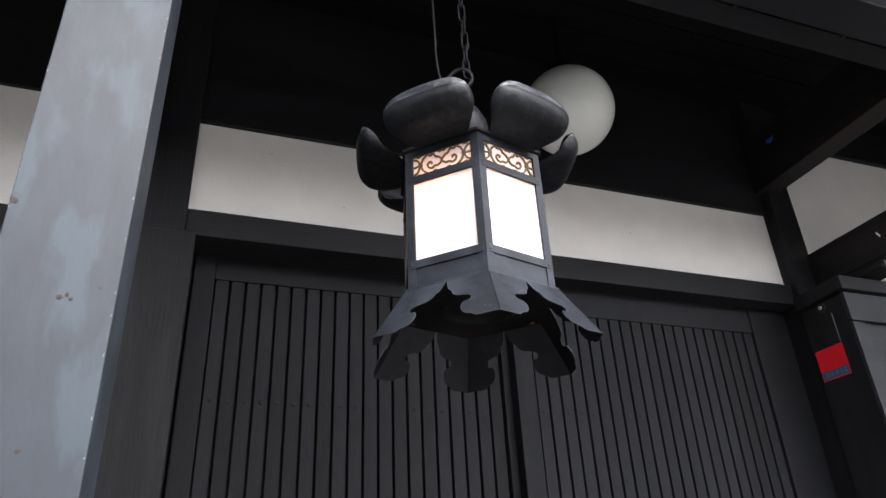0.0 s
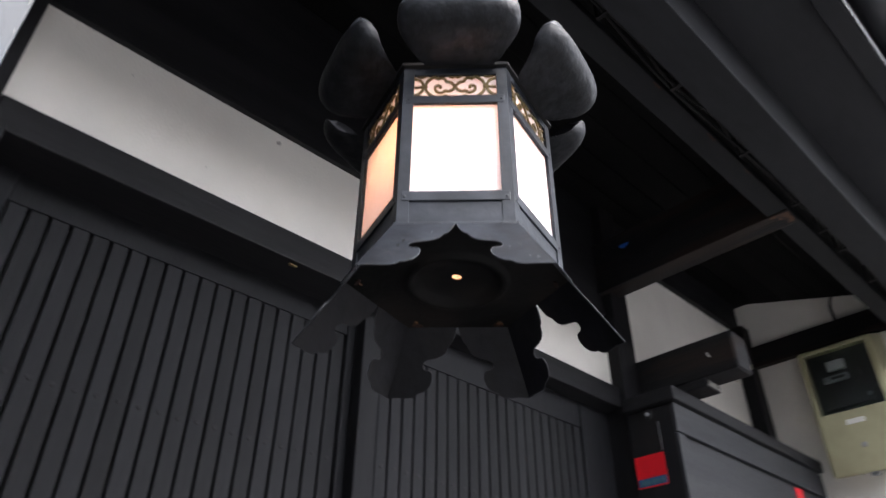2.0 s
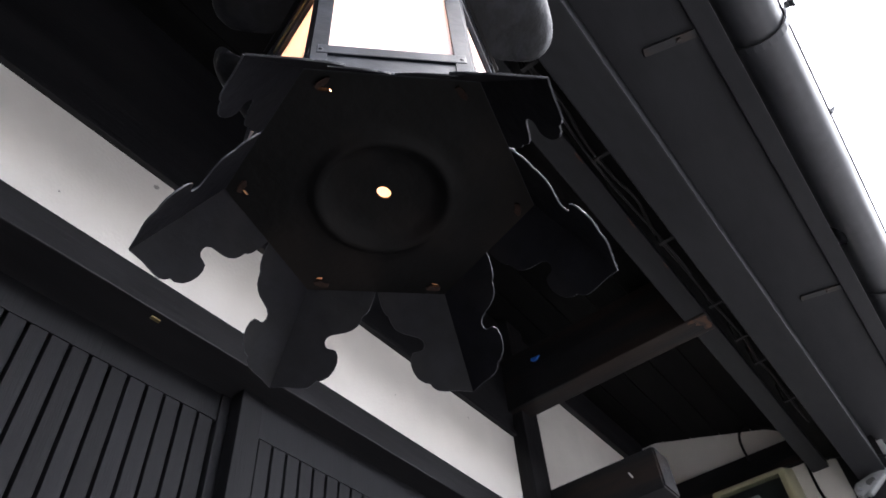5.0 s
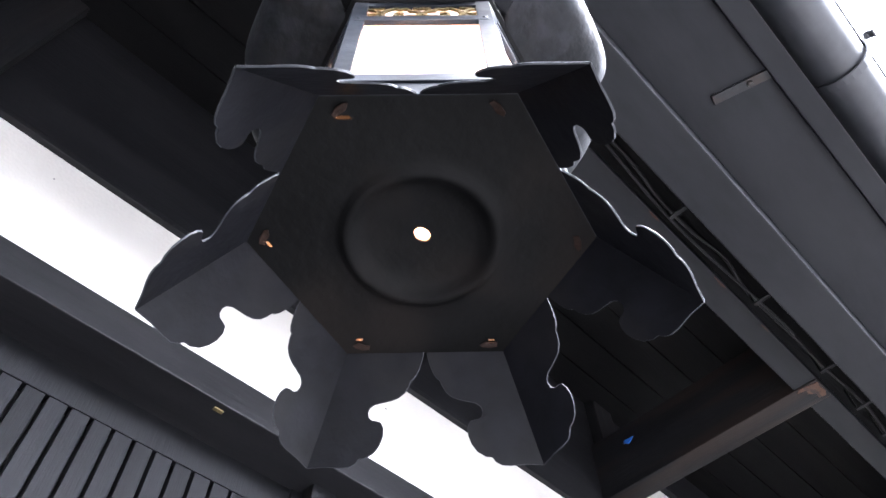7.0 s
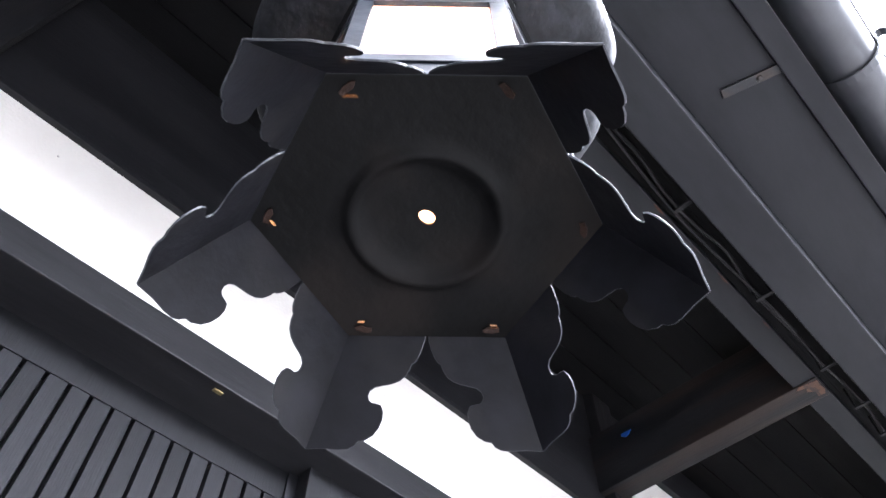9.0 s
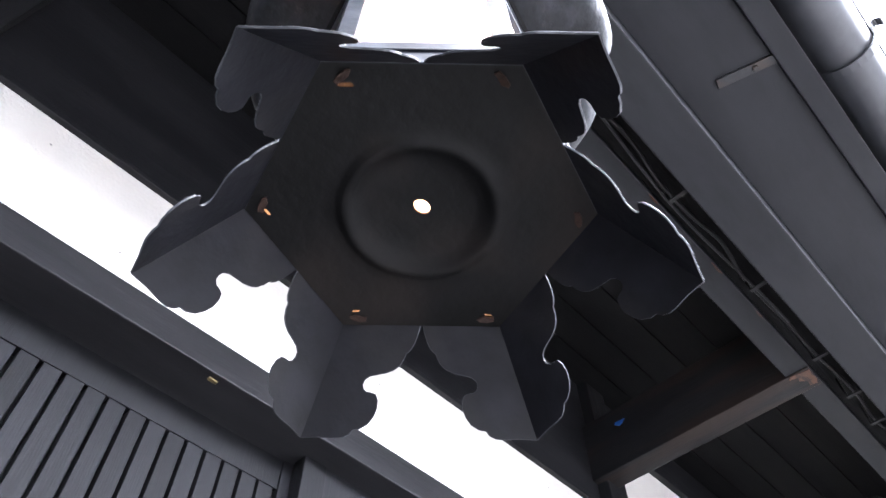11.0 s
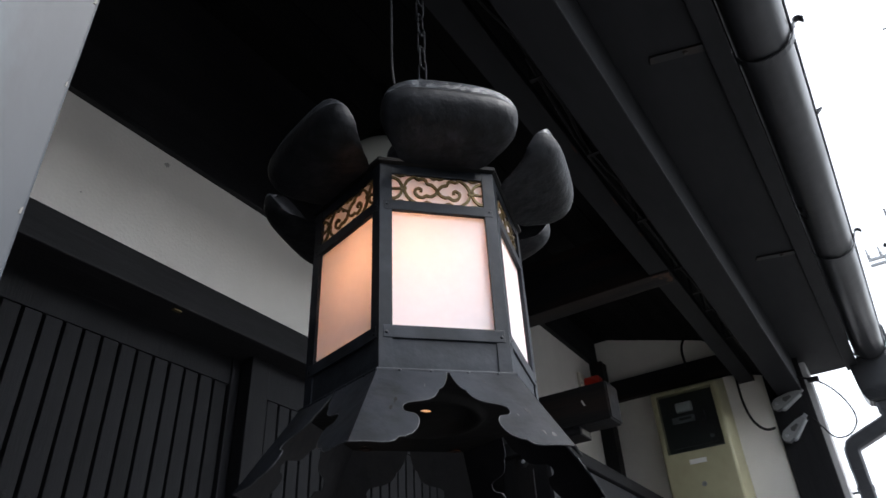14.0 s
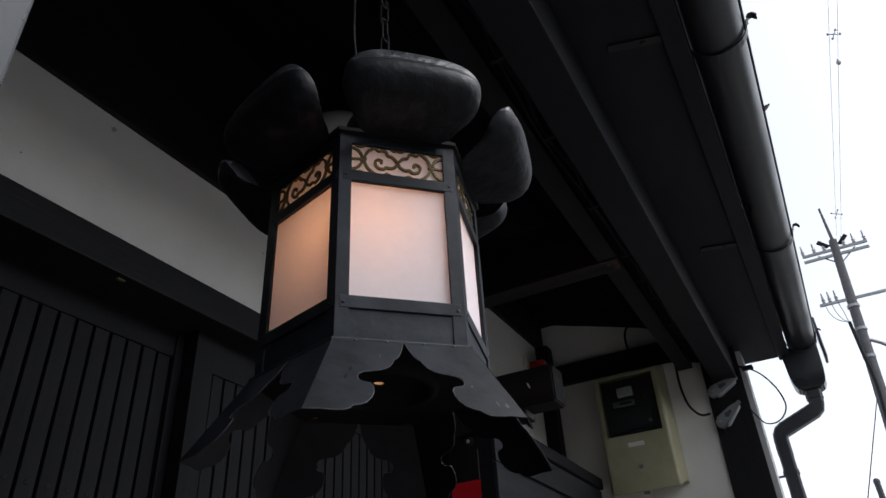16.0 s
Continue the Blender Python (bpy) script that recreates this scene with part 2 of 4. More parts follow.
def prism(points, lo, hi, axis="z", bm=None, bevel=0.0):
    """A flat outline pushed out from lo to hi along an axis; points are (a, b) in the two other axes, in order."""
    bm = bm or bmesh.new()
    put = {"x": lambda a, b, c: (c, a, b), "y": lambda a, b, c: (a, c, b), "z": lambda a, b, c: (a, b, c)}[axis]
    low = [bm.verts.new(put(a, b, lo)) for a, b in points]
    top = [bm.verts.new(put(a, b, hi)) for a, b in points]
    fs = [bm.faces.new(low), bm.faces.new(top)]
    n = len(points)
    for i in range(n):
        bm.faces.new((low[i], low[(i + 1) % n], top[(i + 1) % n], top[i]))
    if bevel:
        bmesh.ops.bevel(bm, geom=list({e for f in fs for e in f.edges}), offset=bevel, segments=2, affect="EDGES", profile=0.6)
    return bm


def tube(path, radius, sides=8, bm=None, closed=False):
    """Round bar along a line of points."""
    bm = bm or bmesh.new()
    pts = [Vector(p) for p in path]
    n = len(pts)
    rings, up = [], None
    for i, p in enumerate(pts):
        a = pts[(i - 1) % n] if (closed or i) else p
        b = pts[(i + 1) % n] if (closed or i < n - 1) else p
        d = (b - a).normalized()
        if up is None:
            up = Vector((0, 0, 1)) if abs(d.z) < 0.9 else Vector((1, 0, 0))
        s = d.cross(up).normalized()
        up = s.cross(d).normalized()
        r = radius[i] if isinstance(radius, (list, tuple)) else radius
        rings.append([bm.verts.new(p + r * (math.cos(k * 2 * math.pi / sides) * s + math.sin(k * 2 * math.pi / sides) * up)) for k in range(sides)])
    for i in range(n if closed else n - 1):
        r0, r1 = rings[i], rings[(i + 1) % n]
        for k in range(sides):
            bm.faces.new((r0[k], r0[(k + 1) % sides], r1[(k + 1) % sides], r1[k]))
    if not closed:
        bm.faces.new(rings[0])
        bm.faces.new(rings[-1])
    return bm


def lathe(profile, sides=24, bm=None, centre=(0, 0, 0)):
    """Profile of (radius, height) turned round z."""
    bm = bm or bmesh.new()
    rings = []
    for r, z in profile:
        if r < 1e-6:
            rings.append([bm.verts.new((centre[0], centre[1], centre[2] + z))])
        else:
            rings.append([bm.verts.new((centre[0] + r * math.cos(2 * math.pi * k / sides), centre[1] + r * math.sin(2 * math.pi * k / sides), centre[2] + z)) for k in range(sides)])
    for a, b in zip(rings, rings[1:]):
        for k in range(sides):
            j = (k + 1) % sides
            if len(a) == 1 and len(b) > 1:
                bm.faces.new((a[0], b[k], b[j]))
            elif len(b) == 1 and len(a) > 1:
                bm.faces.new((a[k], a[j], b[0]))
            elif len(a) > 1:
                bm.faces.new((a[k], a[j], b[j], b[k]))
    return bm


def smooth_line(points, steps=6):
    """Catmull-Rom line through points."""
    p = [Vector(q) for q in points]
    p = [2 * p[0] - p[1]] + p + [2 * p[-1] - p[-2]]
    out = []
    for i in range(1, len(p) - 2):
        for k in range(steps):
            t = k / steps
            a, b, c, d = p[i - 1], p[i], p[i + 1], p[i + 2]
            out.append(0.5 * (2 * b + (c - a) * t + (2 * a - 5 * b + 4 * c - d) * t * t + (3 * b - a - 3 * c + d) * t ** 3))
    return out + [p[-2]]


def ceiling_z(y):
    """Height of the sloping boards under the eave."""
    return 3.075 + 0.305 * (y - 1.5)


# ---- ground, unseen; tones set for the light it bounces up ----
tagged(part("road", box(-60, 80, -40, -1.2, -0.25, 0.0), M_ASPHALT), "unseen grey street, toned for the light it bounces", "road", kind="structure")
tagged(part("pavement", box(-6, 12, -1.2, 1.9, -0.25, 0.05), M_PAVING), "dark concrete paving under the eave", "pavement", kind="structure")
tagged(part("ground", box(-60, 80, 1.9, 60, -0.25, -0.02), M_PAVING), "bare ground around the house", "ground", kind="structure")
tagged(part("ground_far", box(-60, 80, -100, -40, -0.25, -0.02), M_PAVING), "bare ground beyond the street", "ground", kind="structure")

# ---- unseen block across the street, added to cut low sky and bounce light ----
tagged(part("sky_block_opposite", box(-22, 24, -5.6, -5.2, 0, 3.1), material("pale_sky_block", (0.36, 0.35, 0.33), 0.85, 0, 0.1, 1, 0.2, 20)), "unseen pale block across the street, added to shape the light", "wall", kind="structure")

# ---- front wall of the house ----
WX0, WX1 = -6.0, 2.5


def wall_block(name, x0, x1, y0, y1, z0, z1, mat, label, category="wall", bevel=0.003):
    return tagged(part(name, box(x0, x1, y0, y1, z0, z1, bevel), mat), label, category, kind="structure")


wall_block("wall_transom", -0.031, 1.757, 1.5, 1.62, 2.346, 2.610, M_PLASTER, "white plaster strip above the lattice doors", bevel=0)
wall_block("wall_transom_west", WX0, -0.126, 1.5, 1.62, 2.30, 2.625, M_PLASTER, "white plaster strip of the neighbouring bay", bevel=0)
wall_block("wall_west", WX0, -0.126, 1.5, 1.62, 0.05, 2.20, M_PANEL, "dark boarded wall of the neighbouring bay")
wall_block("lintel_west", WX0, -0.126, 1.475, 1.62, 2.20, 2.30, M_WOOD, "black stained timber lintel", "beam")
wall_block("wall_east", 1.852, 2.83, 1.5, 1.62, 0.05, 2.93, M_PLASTER, "white plaster wall beside the doors", bevel=0)
wall_block("wall_plate_east", 1.852, 2.83, 1.478, 1.62, 2.93, 3.12, M_WOOD, "black timber wall plate under the eave", "beam")
wall_block("wall_upper", WX0, 1.757, 1.49, 1.62, 2.625, 3.12, M_WOOD, "black timber beam above the plaster strip", "beam")
wall_block("lintel", -0.031, 1.757, 1.475, 1.64, 2.278, 2.346, M_WOOD, "black stained lintel over the lattice doors", "beam")
wall_block("head_trim", -0.031, 1.757, 1.486, 1.62, 2.610, 2.625, M_WOOD, "thin dark trim on top of the plaster", "trim", 0.002)
wall_block("post_west", -0.126, -0.031, 1.46, 1.62, 2.276, 3.12, M_WOODV, "black stained timber post", "post")
wall_block("post_west_lower", -0.126, -0.005, 1.455, 1.64, 0.05, 2.276, M_WOODV, "black stained door jamb post", "post")
wall_block("post_east", 1.757, 1.852, 1.455, 1.64, 0.05, 3.12, M_WOODV, "black stained timber post beside the doors", "post")
wall_block("wall_rear", WX0, 2.83, 2.6, 2.7, 0.05, 3.4, M_PANEL, "dark wall inside the house")
wall_block("wall_inner_side", -0.15, -0.05, 1.64, 2.6, 0.05, 3.12, M_PANEL, "dark inner side wall")
wall_block("wall_inner_side_east", 1.8, 1.9, 1.64, 2.6, 0.05, 3.12, M_PANEL, "dark inner side wall")
# unseen wall, added to keep west light off the lantern
wall_block("west_light_block", -1.4, -1.3, -0.7, 1.475, 0.05, 2.73, M_PANEL, "unseen dark wall added to cut light from the west")

# ---- wing wall that carries the meter ----
wall_block("wall_wing", 2.83, 2.95, 0.80, 1.62, 0.05, 3.05, M_PLASTER, "white plaster side wall of the wing", bevel=0)
wall_block("post_wing_corner", 2.82, 2.95, 0.655, 0.80, 0.05, 2.74, M_WOODV, "black timber corner post of the wing", "post")
wall_block("trim_wing_corner", 2.835, 2.955, 0.635, 0.655, 0.05, 2.72, M_GREYPLASTER, "grey flashing along the wing corner", "trim", 0.001)
wall_block("post_wing_inner", 2.765, 2.83, 1.44, 1.5, 0.05, 2.93, M_WOODV, "black timber post in the inner corner", "post")
wall_block("wall_house_end", 2.95, 3.02, 0.9, 2.7, 0.0, 3.1, M_PANEL, "end wall of the house")

# ---- sloping eave ceiling ----
bm = bmesh.new()
y = 1.50
rnd = random.Random(4)
while y > 0.50:
    w = 0.118
    a, b = max(y - w + 0.004, 0.49), y
    dz = rnd.uniform(0, 0.003)
    prism([(b, ceiling_z(b) + dz), (a, ceiling_z(a) + dz), (a, ceiling_z(a) + 0.02 + dz), (b, ceiling_z(b) + 0.02 + dz)], WX0, 3.095, "x", bm)
    y -= w
prism([(1.7, ceiling_z(1.7) + 0.03), (0.47, ceiling_z(0.47) + 0.03), (0.47, ceiling_z(0.47) + 0.09), (1.7, ceiling_z(1.7) + 0.09)], WX0, 3.105, "x", bm)
tagged(part("ceiling", bm, M_CEIL), "near-black boards sloping under the eave", "ceiling", kind="structure")
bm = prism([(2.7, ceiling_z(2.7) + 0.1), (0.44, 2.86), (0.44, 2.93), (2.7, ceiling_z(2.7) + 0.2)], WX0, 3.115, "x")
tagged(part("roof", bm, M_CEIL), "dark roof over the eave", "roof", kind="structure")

wall_block("eave_batten", WX0, 2.83, 0.832, 0.893, 2.69, ceiling_z(0.832) + 0.004, M_SOFFIT, "dark painted batten under the eave", "beam")
wall_block("eave_purlin", WX0, 2.95, 0.674, 0.765, 2.60, ceiling_z(0.674) + 0.006, M_SOFFIT, "dark painted purlin under the eave", "beam")
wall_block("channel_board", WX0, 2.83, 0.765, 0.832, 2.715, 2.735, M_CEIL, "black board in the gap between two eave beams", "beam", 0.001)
wall_block("eave_soffit", WX0, 3.095, 0.503, 0.674, 2.748, 2.76, M_SOFFIT, "dark painted soffit board along the eave", "soffit", 0.002)
wall_block("eave_fascia", WX0, 3.105, 0.458, 0.503, 2.735, 2.86, M_SOFFIT, "dark painted fascia along the eave edge", "fascia")
tie = wall_block("tie_beam", 1.733, 1.812, 0.834, 1.49, 2.686, 2.88, M_WOODY, "dark tie beam between wall and eave", "beam")
part("worn_end", prism([(1.7345, 0.882), (1.744, 0.892), (1.750, 0.868), (1.764, 0.874), (1.776, 0.858), (1.796, 0.860), (1.799, 0.843), (1.782, 0.836), (1.762, 0.839), (1.742, 0.836)], 2.6846, 2.6858, "z"), M_WORN, tie, "worn orange-brown bare wood")
wall_block("wing_rail", 2.795, 2.83, 0.68, 1.44, 2.736, 2.828, M_WOODY, "black timber rail across the white wing wall", "beam")


# marks on the plaster
def ragged(cx, cz, rx, rz, seed, n=11):
    q = random.Random(seed)
    return [(cx + rx * math.cos(a) * q.uniform(0.6, 1.1), cz + rz * math.sin(a) * q.uniform(0.6, 1.1)) for a in np.linspace(0, 2 * math.pi, n + 1)[:-1]]


part("smudge", prism(ragged(0.489, 2.583, 0.007, 0.006, 1), 1.4985, 1.5, "y"), M_SMUDGE, bpy.data.objects["wall_transom"], "grey smudge")
for i, (x, z) in enumerate(((0.34, 2.42), (0.93, 2.52), (1.21, 2.47), (1.52, 2.56), (0.15, 2.55))):
    part("speck", prism(ragged(x, z, 0.0022, 0.0018, i + 2), 1.4988, 1.5, "y"), M_SMUDGE, bpy.data.objects["wall_transom"], "small grey speck")
for x, y, rx, ry in ((1.772, 0.846, 0.042, 0.011), (1.065, 0.836, 0.022, 0.003), (1.313, 0.836, 0.026, 0.003), (1.500, 0.836, 0.018, 0.0025)):
    part("worn_patch", prism(ragged(x, y, rx, ry, int(x * 100)), 2.6888, 2.69, "z"), M_REDWOOD, bpy.data.objects["eave_batten"], "bare red-brown wood")

# ---- lattice doors ----
def lattice_door(name, x0, x1, yf, label, slats_from, slats_to, slat_top):
    d = thing(name, ((x0 + x1) / 2, yf, 0.06), label, "door", kind="structure")
    ox = (x0 + x1) / 2
    z1 = 2.30 - 0.06
    part("stile", box(x0 - ox, slats_from - ox - 0.004, 0, 0.034, 0, z1, 0.002), M_SLAT, d)
    part("stile", box(slats_to - ox + 0.002, x1 - ox, 0, 0.034, 0, z1, 0.002), M_SLAT, d)
    part("top_rail", box(slats_from - ox - 0.004, slats_to - ox + 0.002, 0.004, 0.034, slat_top + 0.002 - 0.06, z1, 0.002), M_SLAT, d)
    part("bottom_rail", box(slats_from - ox - 0.004, slats_to - ox + 0.002, 0.004, 0.034, 0, 0.12, 0.002), M_SLAT, d)
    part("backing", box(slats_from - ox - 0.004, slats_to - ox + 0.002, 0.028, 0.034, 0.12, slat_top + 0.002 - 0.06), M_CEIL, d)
    pitch = 0.0364
    n = int(round((slats_to - slats_from) / pitch))
    pitch = (slats_to - slats_from) / n
    first = part("slat", box(0, pitch - 0.0065, 0, 0.022, 0.12, slat_top - 0.06, 0.0012), M_SLAT, d)
    first.location = (slats_from - ox, 0.003, 0)
    nail = None
    for i in range(n):
        slat = first if i == 0 else shared("slat", first.data, d, (slats_from - ox + i * pitch, 0.003 + rnd.uniform(0, 0.001), 0))
        for zz in (1.30, 1.865, 0.7):
            if nail is None:
                nail = part("nail", lathe([(0, 0.0014), (0.0036, 0.0011), (0.0052, 0.0002), (0.0052, -0.001)], 8), M_WOODV, slat)
                o = nail
            else:
                o = shared("nail", nail.data, slat)
            o.location = (pitch / 2 - 0.003, 0, zz + rnd.uniform(-0.002, 0.002))
            o.rotation_euler[0] = radians(90)
    return d


lattice_door("door_1", 0.0, 0.850, 1.572, "black lattice sliding door of narrow upright slats", 0.052, 0.780, 2.217)
lattice_door("door_2", 0.800, 1.755, 1.532, "black lattice sliding door in front of the other leaf", 0.856, 1.612, 2.195)


# ---- shutter box ----
def shutter_box():
    ox, oy, oz = 2.25, 1.39, 0.05
    b = thing("shutter_box", (ox, oy, oz), "black wooden shutter box built against the wall", "shutter box")
    part("body", box(1.738 - ox, 2.76 - ox, 1.306 - oy, 1.454 - oy, 0, 2.243 - oz, 0.003), M_WOODV, b)
    part("front_panel", box(1.785 - ox, 2.74 - ox, 1.300 - oy, 1.306 - oy, 0.2, 2.148 - oz, 0.001), M_PANEL, b, "grey-black front board")
    part("top_rail", box(1.736 - ox, 2.76 - ox, 1.294 - oy, 1.306 - oy, 2.158 - oz, 2.243 - oz, 0.002), M_PANEL, b)
    part("stile", box(1.736 - ox, 1.780 - ox, 1.294 - oy, 1.306 - oy, 0, 2.154 - oz, 0.002), M_PANEL, b)
    part("cap", box(1.722 - ox, 2.76 - ox, 1.281 - oy, 1.454 - oy, 2.247 - oz, 2.289 - oz, 0.004), M_WOOD, b)
    return b


shutter_box()


def sticker():
    s = thing("security_sticker", (1.7375, 1.398, 2.012), "red security sticker with a dark blue strip on the shutter box", "sticker")
    part("film", box(-0.0006, 0.0, -0.048, 0.048, 0.010, 0.1), M_RED, s)
    part("strip", box(-0.0010, -0.0006, -0.045, 0.045, 0.014, 0.036), M_BLUE, s, "dark blue strip")
    for k, (a, w) in enumerate(((-0.034, 0.009), (-0.020, 0.008), (-0.005, 0.012), (0.012, 0.011), (0.028, 0.013))):
        part("bar", box(-0.0014, -0.0010, a - w / 2, a + w / 2, 0.018, 0.032), M_TEAL, s, "pale teal bar")
    return s


sticker()
k = thing("round_bell_push", (1.7375, 1.38, 2.227), "small round steel knob on the shutter box", "knob")
ob = part("plate", lathe([(0, 0.004), (0.013, 0.004), (0.016, 0.002), (0.016, 0)], 20), M_CLIP, k, smooth=True)
ob.rotation_euler[1] = radians(-90)
ob = part("button", lathe([(0, 0.009), (0.004, 0.0085), (0.006, 0.006), (0.006, 0.003)], 16), M_METERGREY, k, smooth=True)
ob.rotation_euler[1] = radians(-90)
n = thing("scratch_strip", (1.7375, 1.352, 2.115), "thin pale metal strip above the sticker", "strip")
part("strip", box(-0.0012, 0, -0.0012, 0.0012, 0, 0.085), M_STEEL, n)
n = thing("paper_notice", (1.889, 1.2935, 1.775), "white paper notice with columns of dark brush marks", "notice")
part("sheet", box(-0.061, 0.061, -0.0008, 0, 0, 0.164), M_WHITE, n)
for col, marks in ((0.028, ((0.146, 0.020), (0.118, 0.020), (0.093, 0.012), (0.070, 0.016))), (-0.004, ((0.120, 0.018), (0.096, 0.014), (0.070, 0.018), (0.042, 0.020), (0.020, 0.016)))):
    for zz, hgt in marks:
        part("bar", box(col - 0.007, col + 0.007, -0.0012, -0.0008, zz - hgt / 2, zz + hgt / 2), M_INK, n, "dark brush mark")
part("seal", box(-0.046, -0.026, -0.0012, -0.0008, 0.125, 0.150), M_METERGREY, n, "grey seal mark")
n = thing("red_sticker", (2.52, 1.2995, 2.10), "small red sticker on the shutter box", "sticker")
part("film", box(-0.03, 0.03, -0.0008, 0, 0, 0.05), M_RED, n)

# ---- bracket arm on the post ----
a = thing("bracket_arm", (1.885, 1.29, 2.305), "black timber bracket arm with a stepped underside jutting from the post", "bracket")
part("arm", box(-0.046, 0.046, -0.163, 0.165, 0.026, 0.146, 0.004), M_WOODY, a)
part("lower_step", box(-0.044, 0.044, -0.060, 0.165, 0.0, 0.026, 0.004), M_WOODY, a)
part("end_grain", box(-0.043, 0.043, -0.168, -0.163, 0.030, 0.143, 0.002), M_WOODY, a, "weathered end grain")
part("bare_end", box(-0.030, 0.034, -0.0618, -0.060, 0.004, 0.022, 0.001), M_CHIP, a, "bare pale wood")
part("bare_patch", prism([(-0.090, 0.083), (-0.086, 0.081), (-0.080, 0.094), (-0.079, 0.101), (-0.083, 0.099)], -0.0472, -0.046, "x"), M_WHITE, a, "bare pale patch")

# ---- red alarm lamp ----
r = thing("red_alarm_lamp", (2.64, 1.5, 2.66), "red lamp box on a cream plate in the inner corner", "lamp")
plate = part("back_plate", box(-0.050, 0.075, -0.014, 0.0, 0.0, 0.17, 0.004), M_CREAM, r, "cream back plate")
part("cover", box(-0.018, 0.045, -0.085, -0.014, 0.045, 0.150, 0.012), M_REDLAMP, r, "red translucent cover", smooth=True)
part("rim", box(-0.026, 0.052, -0.090, -0.014, 0.022, 0.046, 0.006), M_CREAM, r, "cream lower rim")
for zz in (0.07, 0.095, 0.12):
    part("screw", lathe([(0, 0.003), (0.005, 0.002), (0.006, 0)], 8), M_STEEL, plate).matrix_local = Matrix.Translation((-0.038, -0.014, zz)) @ Euler((radians(90), 0, 0)).to_matrix().to_4x4()


# ---- electricity meter ----
def meter():
    m = thing("electricity_meter", (2.83, 1.098, 2.20), "cream plastic electricity meter box on the white wall", "meter box")
    bm = bmesh.new()

    def ring(x, y0, y1, z0, z1):
        return [bm.verts.new((x, q, w)) for q, w in ((y0, z0), (y1, z0), (y1, z1), (y0, z1))]
    rows = [ring(0, -0.147, 0.155, 0.035, 0.525), ring(-0.035, -0.147, 0.155, 0.035, 0.525), ring(-0.135, -0.137, 0.135, 0.0, 0.49)]
    edges = []
    for r0, r1 in zip(rows, rows[1:]):
        for i in range(4):
            bm.faces.new((r0[i], r0[(i + 1) % 4], r1[(i + 1) % 4], r1[i]))
    outer = rows[-1]
    rim = ring(-0.135, -0.113, 0.113, 0.228, 0.472)
    for i in range(4):
        bm.faces.new((outer[i], outer[(i + 1) % 4], rim[(i + 1) % 4], rim[i]))
    deep = ring(-0.106, -0.110, 0.110, 0.231, 0.469)
    for i in range(4):
        bm.faces.new((rim[i], rim[(i + 1) % 4], deep[(i + 1) % 4], deep[i]))
    bm.faces.new(rows[0])
    bm.edges.ensure_lookup_table()
    round_edges = [e for e in bm.edges if not any(v in rim or v in deep or v in rows[0] for v in e.verts)]
    bmesh.ops.bevel(bm, geom=round_edges, offset=0.012, segments=3, affect="EDGES", profile=0.5)
    part("case", bm, M_METER, m, smooth=True)
    part("window_back", box(-0.108, -0.104, -0.112, 0.112, 0.2295, 0.4705), M_METERDARK, m, "dark interior")
    part("pane", box(-0.1325, -0.131, -0.1125, 0.1125, 0.2285, 0.4715), M_GLASS, m, "clear window").visible_shadow = False
    part("counter", box(-0.127, -0.107, -0.02, 0.045, 0.392, 0.43, 0.004), M_WHITE, m, "pale grey counter")
    dial = part("dial_bar", box(-0.124, -0.107, -0.02, 0.07, 0.35, 0.374, 0.003), M_METERGREY, m, "grey dial bar")
    part("dial_slot", box(-0.126, -0.124, -0.01, 0.04, 0.357, 0.367), M_INK, dial)
    part("side_block", box(-0.122, -0.107, -0.062, -0.045, 0.345, 0.385, 0.003), M_METERDARK, m)
    part("base_plate", box(-0.119, -0.107, -0.08, 0.085, 0.25, 0.325, 0.003), M_METERDARK, m)
    part("screw", lathe([(0, 0.006), (0.008, 0.005), (0.008, 0)], 10), M_STEEL, m).matrix_local = Matrix.Translation((-0.119, -0.07, 0.275)) @ Euler((0, radians(-90), 0)).to_matrix().to_4x4()
    part("name_plate", box(-0.1375, -0.135, -0.030, 0.035, 0.177, 0.195, 0.0006), M_WHITE, m, "small white plate")
    part("lock", lathe([(0, 0.004), (0.009, 0.004), (0.010, 0)], 12), M_STEEL, m).matrix_local = Matrix.Translation((-0.135, 0.0, 0.098)) @ Euler((0, radians(-90), 0)).to_matrix().to_4x4()
    part("catch", box(-0.128, -0.11, -0.012, 0.012, -0.008, 0.006, 0.002), M_STEEL, m)
    return m


meter()


def cable(name, pts, r, label, mat=None):
    return tagged(part(name, tube(smooth_line(pts), r, 6), mat or M_CABLE, smooth=True), label, "cable")


cable("loop_cable", [(2.82, 0.895, 2.78), (2.81, 0.897, 2.713), (2.81, 0.898, 2.62), (2.805, 0.885, 2.54), (2.80, 0.86, 2.495), (2.80, 0.835, 2.478), (2.812, 0.808, 2.482)], 0.005, "black cable looping down the white wall")
cable("upper_cable", [(2.785, 1.075, 2.80), (2.78, 1.078, 2.87), (2.78, 1.065, 2.915), (2.78, 1.025, 2.937), (2.78, 0.98, 2.90), (2.785, 0.90, 2.85)], 0.005, "black cable curling up under the eave")
cable("meter_cable", [(2.815, 1.13, 2.745), (2.80, 1.07, 2.735), (2.80, 1.02, 2.75), (2.80, 0.95, 2.735), (2.79, 0.86, 2.715), (2.79, 0.75, 2.68), (2.79, 0.64, 2.635)], 0.0045, "black cable running above the meter to the corner")
